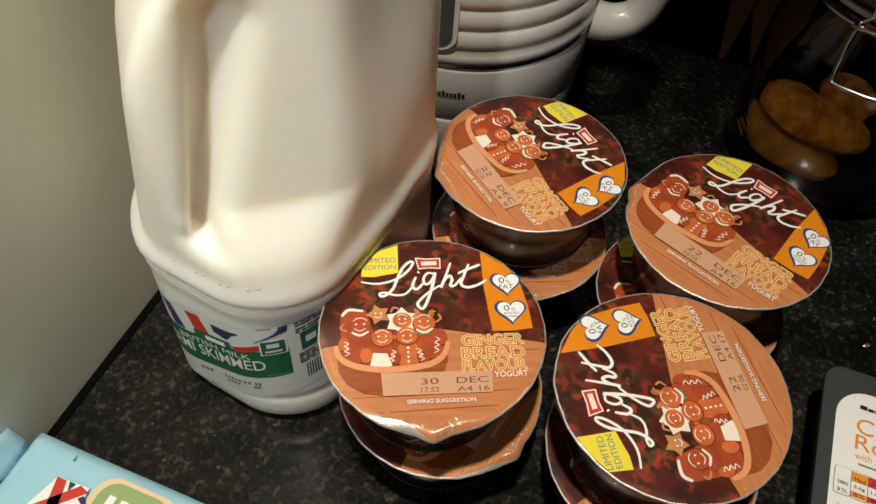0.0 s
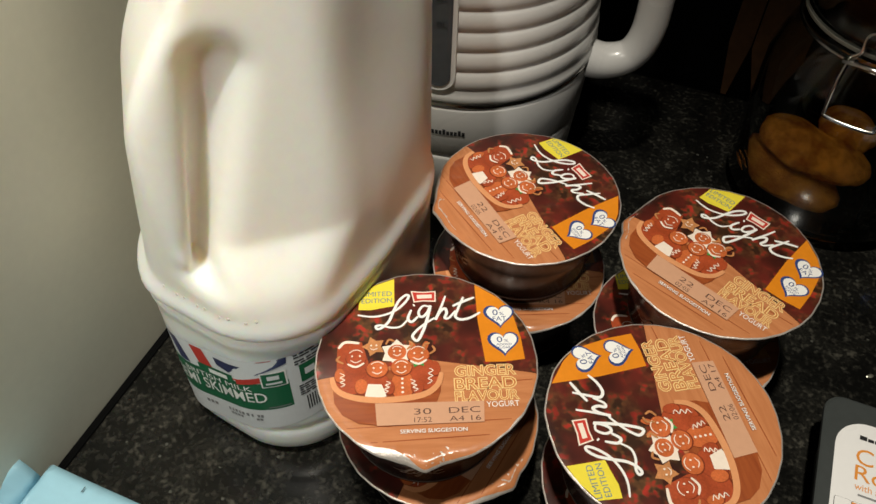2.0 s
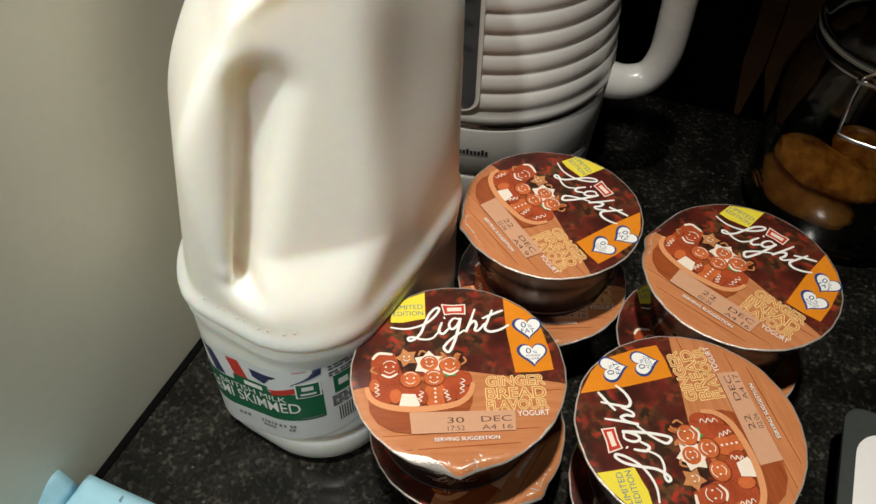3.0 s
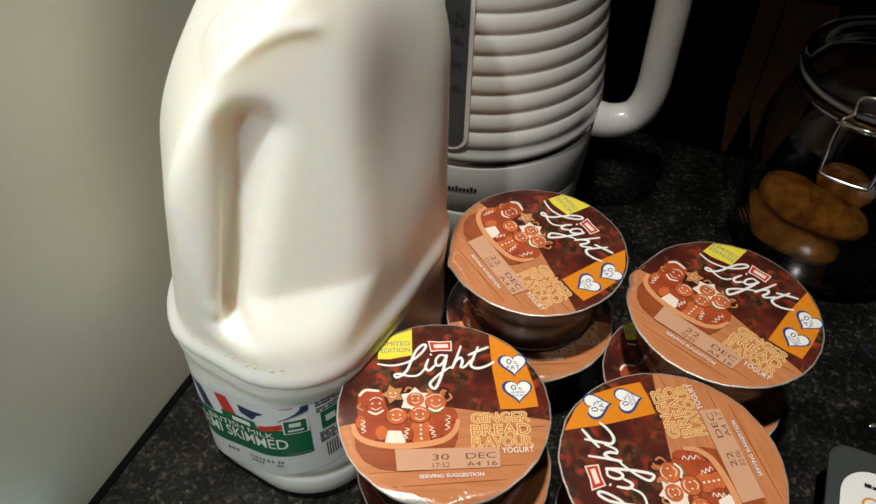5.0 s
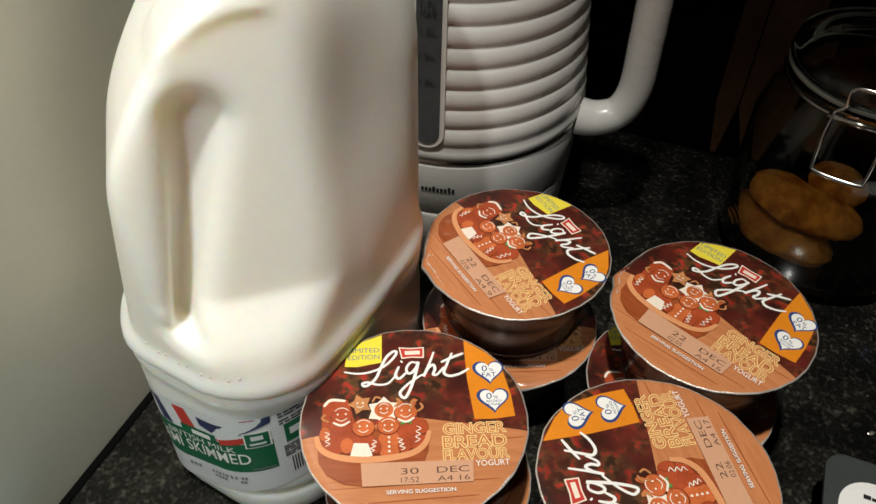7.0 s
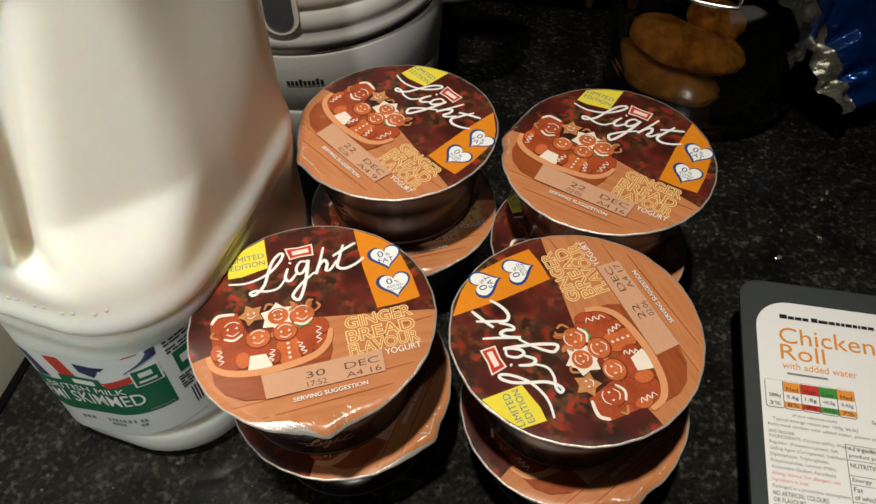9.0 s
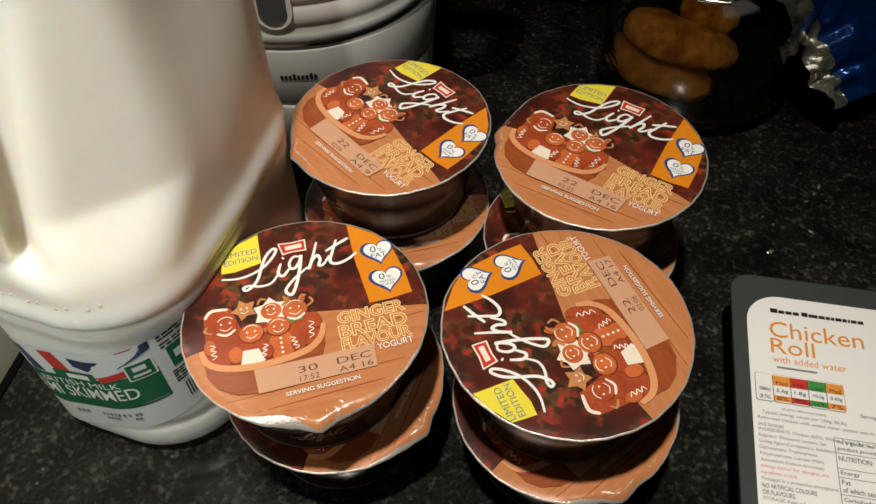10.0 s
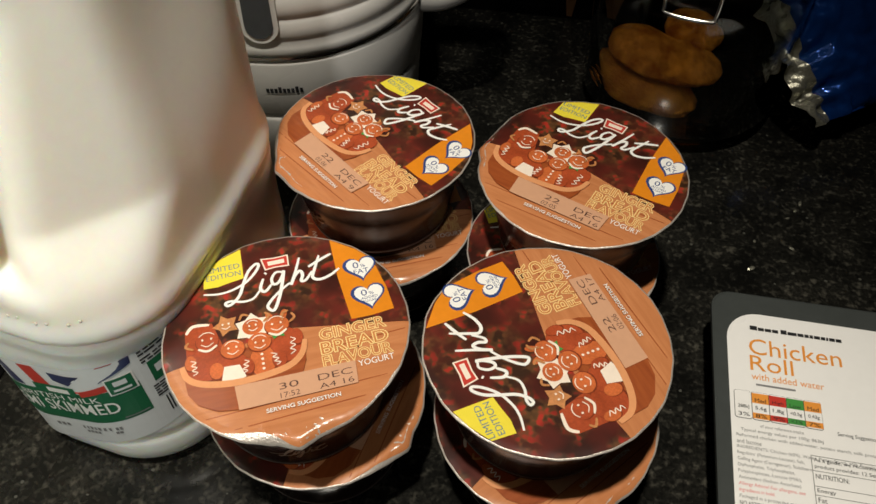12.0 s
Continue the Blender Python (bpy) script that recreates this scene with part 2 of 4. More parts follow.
# ---- mesh helpers ----
def mesh_object(name, verts, faces, material, parent=None, label="", smooth=False):
    me = bpy.data.meshes.new(name)
    me.from_pydata([tuple(map(float, v)) for v in verts], [], faces)
    me.materials.append(material)
    if smooth:
        me.shade_smooth()
    me.update()
    ob = new(name, me)
    ob.parent = parent
    if label:
        ob["label"] = label
    return ob


def part(name, bm, material, parent, label="", smooth=False):
    me = bpy.data.meshes.new(name)
    bmesh.ops.recalc_face_normals(bm, faces=bm.faces)
    bm.to_mesh(me)
    bm.free()
    me.materials.append(material)
    if smooth:
        me.shade_smooth()
    ob = new(name, me)
    ob.parent = parent
    if label:
        ob["label"] = label
    return ob


def thing(name, m, label, category, group="", kind=""):
    ob = new(name)
    ob.empty_display_size = 0.02
    ob.matrix_world = m
    return tagged(ob, label, category, group, kind)


def box(x0, x1, y0, y1, z0, z1, bevel=0.0, segments=2):
    bm = bmesh.new()
    bmesh.ops.create_cube(bm, size=1.0)
    for v in bm.verts:
        v.co = Vector(((x0 + x1) / 2 + v.co.x * (x1 - x0), (y0 + y1) / 2 + v.co.y * (y1 - y0), (z0 + z1) / 2 + v.co.z * (z1 - z0)))
    if bevel:
        bmesh.ops.bevel(bm, geom=bm.edges[:], offset=bevel, segments=segments, profile=0.5, affect="EDGES")
    return bm


def lathe(profile, steps=72, wobble=None):
    """A turned shape from (radius, height) pairs."""
    bm = bmesh.new()
    rings = []
    for i, (r, z) in enumerate(profile):
        if r < 1e-6:
            rings.append([bm.verts.new((0, 0, z))])
            continue
        ring = []
        for k in range(steps):
            a = 2 * math.pi * k / steps
            rr, zz = (r, z) if wobble is None else wobble(r, z, a, i)
            ring.append(bm.verts.new((rr * math.cos(a), rr * math.sin(a), zz)))
        rings.append(ring)
    for a, b in zip(rings, rings[1:]):
        for k in range(steps):
            q = (k + 1) % steps
            if len(a) == 1 and len(b) == 1:
                continue
            if len(a) == 1:
                bm.faces.new((a[0], b[q], b[k]))
            elif len(b) == 1:
                bm.faces.new((a[k], a[q], b[0]))
            else:
                bm.faces.new((a[k], a[q], b[q], b[k]))
    return bm


def spline(points, per=8, closed=False):
    """Catmull-Rom through the points."""
    p = [Vector(q) for q in points]
    out = []
    n = len(p)
    for i in range(n if closed else n - 1):
        if closed:
            a, b, c, d = p[i - 1], p[i], p[(i + 1) % n], p[(i + 2) % n]
        else:
            a, b, c, d = p[max(i - 1, 0)], p[i], p[i + 1], p[min(i + 2, n - 1)]
        for k in range(per):
            t = k / per
            out.append(0.5 * ((2 * b) + (c - a) * t + (2 * a - 5 * b + 4 * c - d) * t * t + (3 * b - a - 3 * c + d) * t ** 3))
    if not closed:
        out.append(p[-1])
    return out


def tube(points, radius, sides=12, closed=False, flat=1.0):
    """A bar of round section along a line of points; radius may be a function of 0..1."""
    bm = bmesh.new()
    rings = []
    n = len(points)
    up = Vector((0.13, 0.21, 0.97))
    for i, q in enumerate(points):
        if closed:
            d = points[(i + 1) % n] - points[i - 1]
        else:
            d = points[min(i + 1, n - 1)] - points[max(i - 1, 0)]
        d.normalize()
        s = d.cross(up)
        if s.length < 0.05:
            s = d.cross(Vector((1, 0, 0)))
        s.normalize()
        w = s.cross(d).normalized()
        up = w
        r = radius(i / max(1, n - 1)) if callable(radius) else radius
        rings.append([bm.verts.new(q + s * r * math.cos(2 * math.pi * k / sides) + w * r * flat * math.sin(2 * math.pi * k / sides)) for k in range(sides)])
    pairs = list(zip(rings, rings[1:])) + ([(rings[-1], rings[0])] if closed else [])
    for a, b in pairs:
        for k in range(sides):
            bm.faces.new((a[k], a[(k + 1) % sides], b[(k + 1) % sides], b[k]))
    if not closed:
        bm.faces.new(rings[0])
        bm.faces.new(rings[-1])
    return bm


def flat(name, points, z, material, parent, scale=1.0, label=""):
    """A flat printed patch from its outline."""
    return mesh_object(name, [(x * scale, y * scale, z) for x, y in points], [tuple(range(len(points)))], material, parent, label)


def ribbon(points, width, z, scale=1.0, per=7):
    """The outline of a pen stroke as quads, rising a hair along its way so that it may cross itself."""
    line = spline([(x, y, 0) for x, y in points], per)
    verts, faces = [], []
    n = len(line)
    for i, q in enumerate(line):
        d = line[min(i + 1, n - 1)] - line[max(i - 1, 0)]
        side = Vector((-d.y, d.x, 0)).normalized()
        w = width * (0.55 + 0.45 * math.sin(math.pi * min(1, max(0, i / (n - 1)))) ** 0.5)
        for s in (-0.5, 0.5):
            c = (q + side * w * s) * scale
            verts.append((c.x, c.y, z + i * 0.0000015))
        if i:
            faces.append((2 * i - 2, 2 * i, 2 * i + 1, 2 * i - 1))
    return verts, faces


def join(*pieces):
    verts, faces = [], []
    for v, f in pieces:
        k = len(verts)
        verts += v
        faces += [tuple(i + k for i in g) for g in f]
    return verts, faces


def letters(text, x0, y0, x1, y1, offset=0.0, shear=0.0):
    """Built-in type set to fill a box: verts and faces in the plane."""
    cu = bpy.data.curves.new("type", "FONT")
    cu.body, cu.size, cu.resolution_u, cu.shear = text, 1.0, 3, shear
    cu.offset = 0.0
    tmp = bpy.data.objects.new("type", cu)
    scene.collection.objects.link(tmp)
    me = bpy.data.meshes.new_from_object(tmp)
    xs, ys = [v.co.x for v in me.vertices], [v.co.y for v in me.vertices]
    lo, hi, bot, top = min(xs), max(xs), min(ys), max(ys)
    cu.offset = offset
    if offset:
        me = bpy.data.meshes.new_from_object(tmp)
    sx, sy = (x1 - x0) / (hi - lo), (y1 - y0) / (top - bot)
    verts = [(x0 + (v.co.x - lo) * sx, y0 + (v.co.y - bot) * sy, 0.0) for v in me.vertices]
    faces = [tuple(p.vertices) for p in me.polygons]
    bpy.data.objects.remove(tmp)
    return verts, faces


def lettering(name, text, bx, z, material, parent, scale=1.0, offset=0.0, label=""):
    v, f = letters(text, *bx, offset=offset)
    return mesh_object(name, [(a * scale, b * scale, z) for a, b, _ in v], f, material, parent, label)


def net(field, low, step):
    """A smooth closed surface where a sampled field is zero (surface nets)."""
    nx, ny, nz = field.shape
    inside = field < 0
    total = np.zeros((nx, ny, nz, 3))
    count = np.zeros((nx, ny, nz))
    grid = np.stack(np.meshgrid(np.arange(nx), np.arange(ny), np.arange(nz), indexing="ij"), -1).astype(float)
    quads = []
    for ax in range(3):
        lo = [slice(None)] * 3
        hi = [slice(None)] * 3
        lo[ax], hi[ax] = slice(0, -1), slice(1, None)
        a, b = field[tuple(lo)], field[tuple(hi)]
        cross = (a < 0) != (b < 0)
        i, j, k = np.nonzero(cross)
        t = a[i, j, k] / (a[i, j, k] - b[i, j, k])
        p = grid[i, j, k]
        p[:, ax] += t
        o1, o2 = [q for q in range(3) if q != ax]
        cells = []
        for d1, d2 in ((1, 1), (0, 1), (0, 0), (1, 0)):
            c = np.stack((i, j, k), 1)
            c[:, o1] -= d1
            c[:, o2] -= d2
            np.add.at(total, (c[:, 0], c[:, 1], c[:, 2]), p)
            np.add.at(count, (c[:, 0], c[:, 1], c[:, 2]), 1)
            cells.append(c)
        flip = (a[i, j, k] < 0) ^ (ax == 1)
        quads.append((cells, flip))
    ids = -np.ones((nx, ny, nz), int)
    where = np.nonzero(count)
    ids[where] = np.arange(len(where[0]))
    verts = total[where] / count[where][:, None] * step + np.array(low)
    faces = []
    for cells, flip in quads:
        q = np.stack([ids[c[:, 0], c[:, 1], c[:, 2]] for c in cells], 1)
        q[~flip] = q[~flip][:, ::-1]
        faces.append(q)
    return verts, [tuple(map(int, f)) for f in np.concatenate(faces)]


def smin(a, b, k):
    h = np.clip(0.5 + 0.5 * (b - a) / k, 0, 1)
    return b * (1 - h) + a * h - k * h * (1 - h)


def smax(a, b, k):
    return -smin(-a, -b, k)


# ---- the setting: a corner of a kitchen worktop ----
ROOM = pose(-0.115, 0.3025, 0, 0, 0, -19.45)
LEFT, BACK = 0.0, 0.40


def structure(name, bm, material, label, category):
    ob = part(name, bm, material, None)
    ob.matrix_world = ROOM
    return tagged(ob, label, category, kind="structure")


structure("worktop", box(0.0002, 2.2, -0.27, BACK, -0.04, 0.0, 0.002), GRANITE, "polished black granite kitchen worktop with grey flecks", "worktop")
structure("wall_left", box(-0.12, -0.0003, -2.2, BACK + 0.12, -0.9, 1.6), PAINT, "cream painted plaster wall beside the worktop", "wall")
structure("wall_back", box(0.0, 2.32, BACK + 0.006, BACK + 0.12, -0.9, 1.6), SPLASH, "glossy black stone splashback behind the worktop", "wall")
structure("wall_right", box(2.2, 2.32, -2.2, BACK + 0.005, -0.9, 1.6), FARWALL, "unseen wall across the kitchen, darkened to cut bounced light", "wall")
structure("wall_front", box(-0.12, 2.32, -2.32, -2.2, -0.9, 1.6), FARWALL, "unseen wall facing the worktop, darkened to cut bounced light", "wall")
structure("floor", box(-0.12, 2.32, -2.32, BACK + 0.12, -1.0, -0.9), FLOORM, "grey tiled kitchen floor", "floor")
structure("ceiling", box(-0.12, 2.32, -2.32, BACK + 0.12, 1.6, 1.7), CEIL, "white painted kitchen ceiling", "ceiling")
structure("base_cabinet", box(0.0, 2.2, -0.25, BACK, -0.9, -0.041), UNIT, "grey kitchen base cabinet under the worktop", "cabinet")
structure("sealant", box(0.0001, 0.0046, -0.27, BACK, -0.02, 0.0012, 0.0005), SEAL, "thin black sealant line between wall and worktop", "trim")


# ---- the milk bottle ----
DEEP = 0.005
BOTTLE = Matrix.Translation((-0.0125, 0.337, 0)) @ pose(0, 0, 0, 0, 0, -28.1) @ pose(0, DEEP, 0)
HALF_X, HALF_Y, ROUND = 0.052, 0.070 + DEEP, 0.040


def milk_bottle():
    bottle = thing("milk_bottle", BOTTLE, "large milky white plastic milk bottle with moulded handle and green label", "milk bottle")
    step = 0.0019
    low = (-0.063, -0.090, -0.004)
    n = (int(0.128 / step), int(0.186 / step), int(0.318 / step))
    x, yy, z = np.meshgrid(*[low[i] + step * np.arange(n[i]) for i in range(3)], indexing="ij")

    def rounded(px, py, hx, hy, r):
        qx, qy = np.abs(px) - hx + r, np.abs(py) - hy + r
        return np.hypot(np.maximum(qx, 0), np.maximum(qy, 0)) + np.minimum(np.maximum(qx, qy), 0) - r

    # yy runs from the middle of the foot; y from the middle of the slimmer upper part, which sits a little forward
    y = yy + DEEP
    # the flanks draw in slightly towards the back
    xs = x * (1 + 1.9 * np.clip(y - 0.005, 0, 0.08))
    # q: towards the handle corner; e: across it, towards the free side of the handle
    q, e = -(0.67 * x + 0.73 * y), 0.73 * x - 0.67 * y
    # the foot and the label wall, and above the groove a fuller shoulder that tapers to the neck
    foot = 0.004 * np.clip((0.016 - z) / 0.016, 0, 1) ** 2
    lower = rounded(xs, yy, HALF_X - foot, HALF_Y - foot, ROUND)
    lower = smax(lower, np.maximum(-z, z - 0.112), 0.006)
    rise = np.clip((z - 0.212) / 0.088, 0, 1)
    slim = 0.030 * rise ** 1.8
    upper = rounded(xs, y - 0.004 - 0.006 * rise, HALF_X - slim, 0.0738 - slim * 1.3, 0.037 - 0.006 * rise)
    upper = smax(upper, np.maximum(0.100 - z, z - 0.290), 0.016)
    body = smin(lower, upper, 0.010)
    neck = np.maximum(np.hypot(x, y - 0.006) - 0.021, np.maximum(0.2 - z, z - 0.306))
    body = smin(body, neck, 0.012)
    groove = np.hypot(rounded(xs, yy, HALF_X, HALF_Y, ROUND), z - 0.105) - 0.0016
    body = smax(body, -groove, 0.003)
    # a shallow step above the foot
    step_ring = np.hypot(rounded(xs, yy, HALF_X, HALF_Y, ROUND), z - 0.0265) - 0.0012
    body = smax(body, -step_ring, 0.003)
    # the handle corner leans back above the shelf
    lean = q - (0.0655 - 0.15 * np.clip(z - 0.122, 0, 1) - 6.5 * np.clip(z - 0.192, 0, 1) ** 2)
    body = smax(body, np.where(z > 0.09, lean - 0.01 * np.clip((0.122 - z) / 0.012, 0, 1), -1.0), 0.008)
    # a flat grip panel beside the handle, above a sloping shelf
    for side in (-1, 1):
        face = side * e - (0.0555 - 0.14 * np.clip(z - 0.13, 0, 1) + 0.56 * np.clip(0.150 - z, 0, 1))
        body = smax(body, np.where(z > 0.095, face, -1.0), 0.008)
    # large panels pressed into both flanks
    for side in (-1, 1):
        panel = np.sqrt((x - side * 0.1485) ** 2 + (y - 0.010) ** 2 + ((z - 0.232) / 1.55) ** 2) - 0.1042
        body = smax(body, -panel, 0.010)
    # the finger hole, slantwise into the corner; kept a shallow pocket to stay light
    t = np.clip((z - 0.138) / 0.087, 0, 1)
    qq = q + 0.16 * (e - 0.045)
    hole = np.hypot(qq - (0.0400 - 0.0220 * t), z - (0.138 + 0.087 * t)) - (0.0036 + 0.0046 * t)
    hole = smax(hole, 0.031 - e, 0.010)
    body = smax(body, -hole, 0.011)
    # a raised arc on the shoulder over the handle
    arc = np.abs(np.hypot(q + 0.005, z - 0.223) - 0.040)
    body = body - np.where(e > 0.005, 0.0019 * np.exp(-(arc / 0.0024) ** 2) * np.clip((z - 0.243) / 0.008, 0, 1) * np.clip((q + 0.016) / 0.008, 0, 1), 0.0)
    verts, faces = net(body, low, step)
    shell = mesh_object("body", verts, faces, MILK, bottle, smooth=True)
    sm = shell.modifiers.new("soften", "SMOOTH")
    sm.factor, sm.iterations = 0.5, 4
    tree = BVHTree.FromPolygons([Vector(v) for v in verts], faces)
    for k in range(9):
        a = radians(-99 + 4.4 * k + (1.2 if k % 2 else 0))
        hit = tree.ray_cast(Vector((0.2 * math.cos(a), 0.2 * math.sin(a), 0.1205 - 0.0008 * (k % 2))), Vector((-math.cos(a), -math.sin(a), 0)))[0]
        if hit:
            dot = part("moulded_dot", lathe([(0.0, 0.0004), (0.0005, 0.0003), (0.0008, 0.0)], 10), DOT, shell)
            dot.matrix_local = Matrix.Translation(hit) @ Vector((math.cos(a), math.sin(a), 0.4)).to_track_quat("Z", "Y").to_matrix().to_4x4()
    # screw cap
    part("cap", lathe([(0.0, 0.322), (0.019, 0.322), (0.0205, 0.320), (0.0215, 0.298), (0.0225, 0.2975), (0.0225, 0.292)], 48), GREEN, bottle, "green plastic screw cap").location = (0, 0.006 - DEEP, 0)
    return bottle


def wrap(bottle_offset=0.0005):
    """Maps (s, z) to the label wall: s runs along the wall from the middle of the front end towards the right flank."""
    a, b, r = HALF_X - ROUND, HALF_Y - ROUND, ROUND + bottle_offset
    arc = r * math.pi / 2

    def at(s, z):
        sign = 1 if s >= 0 else -1
        s = abs(s)
        if s < a:
            p = (s, -b - r)
        elif s < a + arc:
            q = (s - a) / r
            p = (a + r * math.sin(q), -b - r * math.cos(q))
        else:
            p = (a + r, -b + s - a - arc)
        return (sign * p[0], p[1], z)
    return at


def on_label(name, pieces, offset, material, parent, label=""):
    """Lays print on the label wall; the label sits askew and rises towards the right flank."""
    v, f = pieces
    w = wrap(offset * 0.3)
    return mesh_object(name, [w(a, b + (a - 0.0445) * (0.34 - 2.5 * (b - 0.0526))) for a, b, *_ in v], f, material, parent, label, smooth=False)


def patch(s0, s1, z0, z1, cut=0.0, cols=24, rows=1):
    """A rectangle on the label wall, its lower side slanted by cut."""
    v, f = [], []
    for i in range(cols + 1):
        for j in range(rows + 1):
            t = i / cols
            v.append((s0 + (s1 - s0) * t, z0 + cut * t + (z1 - z0 - cut * t) * j / rows))
    for i in range(cols):
        for j in range(rows):
            k = i * (rows + 1) + j
            f.append((k, k + rows + 1, k + rows + 2, k + 1))
    return v, f


def strip(points, cols=10):
    """A slanted four-cornered stripe on the label wall: lower left, lower right, upper right, upper left."""
    a, b, c, d = points
    v, f = [], []
    for i in range(cols + 1):
        t = i / cols
        v += [(a[0] + (b[0] - a[0]) * t, a[1] + (b[1] - a[1]) * t), (d[0] + (c[0] - d[0]) * t, d[1] + (c[1] - d[1]) * t)]
        if i:
            f.append((2 * i - 2, 2 * i, 2 * i + 1, 2 * i - 1))
    return v, f


bottle = milk_bottle()
lab = on_label("label", patch(-0.060, 0.105, 0.036, 0.0935, cols=60), 0.0004, LABELW, bottle, "printed white paper label")
on_label("green_band", patch(-0.055, 0.0425, 0.0530, 0.0755, cols=40), 0.0007, GREEN, lab)
for pts, m in ((((-0.022, 0.0765), (-0.014, 0.0765), (-0.020, 0.092), (-0.030, 0.092)), NAVY), (((-0.006, 0.0765), (0.003, 0.0765), (-0.002, 0.092), (-0.010, 0.092)), RED),
               (((0.006, 0.084), (0.013, 0.0815), (0.021, 0.0885), (0.005, 0.0895)), NAVY), (((0.012, 0.0765), (0.019, 0.0765), (0.037, 0.0930), (0.030, 0.0930)), RED),
               (((0.027, 0.0825), (0.043, 0.0885), (0.0435, 0.0930), (0.040, 0.0930)), NAVY), (((0.016, 0.0735), (0.033, 0.0770), (0.033, 0.0815), (0.016, 0.0775)), RED)):
    on_label("flag_stripe", strip(pts), 0.0010, m, lab)
on_label("badge", patch(-0.008, 0.0145, 0.0735, 0.0800, cols=12), 0.0013, GREEN, lab)
on_label("badge_bar", patch(-0.001, 0.011, 0.0750, 0.0782, cols=8), 0.0016, WHITE, lab)
on_label("word", letters("BRITISH MILK", -0.020, 0.0690, 0.0240, 0.0730), 0.0013, WHITE, lab)
on_label("word", letters("SEMI SKIMMED", -0.030, 0.0598, 0.0305, 0.0680, offset=0.006), 0.0013, WHITE, lab)
on_label("small_print", patch(0.030, 0.0415, 0.0545, 0.0553, cols=6), 0.0013, GREY, lab)
on_label("stamp", patch(0.0295, 0.0422, 0.0722, 0.0838, cols=8), 0.0013, WHITE, lab)
on_label("stamp_panel", patch(0.0303, 0.0414, 0.0730, 0.0830, cols=8), 0.0016, GREEN, lab)
on_label("stamp_bar", patch(0.0320, 0.0398, 0.0745, 0.0760, cols=6), 0.0019, LABELW, lab)
on_label("stamp_bar", patch(0.0330, 0.0388, 0.0780, 0.0812, cols=6), 0.0019, LABELW, lab)
for s, w in ((-0.012, 0.002), (-0.009, 0.002), (-0.006, 0.002), (0.0040, 0.0012), (0.0065, 0.0010), (0.0085, 0.0014), (0.0110, 0.0010), (0.0130, 0.0016), (0.0160, 0.0016), (0.0190, 0.0012), (0.0225, 0.0014), (0.0245, 0.0014)):
    on_label("date_bar", patch(s, s + w, 0.0462, 0.0486, cols=2), 0.0010, GREY, lab)
for s in (0.005, 0.0072, 0.0094, 0.0116, 0.0215, 0.0235):
    on_label("date_bar", patch(s, s + 0.0016, 0.0432, 0.0450, cols=2), 0.0010, GREY, lab)
on_label("notice_panel", patch(0.0482, 0.0575, 0.0690, 0.0830, cols=8), 0.0010, GREEN, lab)
on_label("notice_mark", patch(0.0505, 0.0555, 0.0740, 0.0790, cols=5), 0.0013, LABELW, lab)
for k in range(9):
    zz = (0.0920, 0.0900, 0.0870, 0.0850, 0.0668, 0.0650, 0.0632, 0.0612, 0.0594)[k]
    x = 0.0465
    for g in range(5):
        on_label("notice_letters", patch(x, x + 0.0018 + 0.0006 * ((k + g) % 3), zz - 0.0011, zz, cols=2), 0.0010, BLACK, lab)
        x += 0.0028
for k in range(8):
    on_label("barcode_bar", patch(0.0490 + 0.0013 * k, 0.0496 + 0.0013 * k, 0.0440, 0.0560, cols=1), 0.0010, BLACK, lab)


# ---- yogurt pots ----
R = 0.048
STROKES = [
    [(-0.62, 0.52), (-0.5, 0.495), (-0.39, 0.505), (-0.27, 0.555), (-0.175, 0.645), (-0.135, 0.72), (-0.165, 0.735), (-0.23, 0.67), (-0.28, 0.56), (-0.325, 0.44), (-0.385, 0.37), (-0.435, 0.35), (-0.45, 0.38), (-0.40, 0.39), (-0.31, 0.36), (-0.22, 0.37), (-0.15, 0.45)],
    [(-0.115, 0.56), (-0.15, 0.46), (-0.115, 0.42), (-0.055, 0.48)],
    [(0.06, 0.585), (0.0, 0.60), (-0.045, 0.54), (-0.04, 0.48), (0.0, 0.48), (0.045, 0.54), (0.065, 0.60), (0.03, 0.45), (-0.015, 0.31), (-0.07, 0.205), (-0.115, 0.25), (-0.08, 0.31), (0.0, 0.385), (0.10, 0.455)],
    [(0.215, 0.71), (0.16, 0.56), (0.105, 0.43), (0.15, 0.52), (0.20, 0.56), (0.215, 0.51), (0.195, 0.45), (0.235, 0.45), (0.30, 0.53)],
    [(0.385, 0.69), (0.325, 0.55), (0.295, 0.465), (0.345, 0.425), (0.44, 0.445), (0.53, 0.50)],
    [(0.275, 0.585), (0.38, 0.635), (0.49, 0.68)],
    [(-0.097, 0.605), (-0.083, 0.615)],
]


def heart(cx, cy, w, h, n=28):
    pts = []
    for i in range(n):
        a = 2 * math.pi * i / n
        hx = 16 * math.sin(a) ** 3
        hy = 13 * math.cos(a) - 5 * math.cos(2 * a) - 2 * math.cos(3 * a) - math.cos(4 * a)
        pts.append((cx + hx / 16 * w / 2, cy + (hy + 2.5) / 14.5 * h / 2))
    return pts[::-1]


def ellipse(cx, cy, rx, ry, n=24, turn=0.0):
    c, s = math.cos(radians(turn)), math.sin(radians(turn))
    return [(cx + rx * math.cos(a) * c - ry * math.sin(a) * s, cy + rx * math.cos(a) * s + ry * math.sin(a) * c) for a in (2 * math.pi * k / n for k in range(n))]


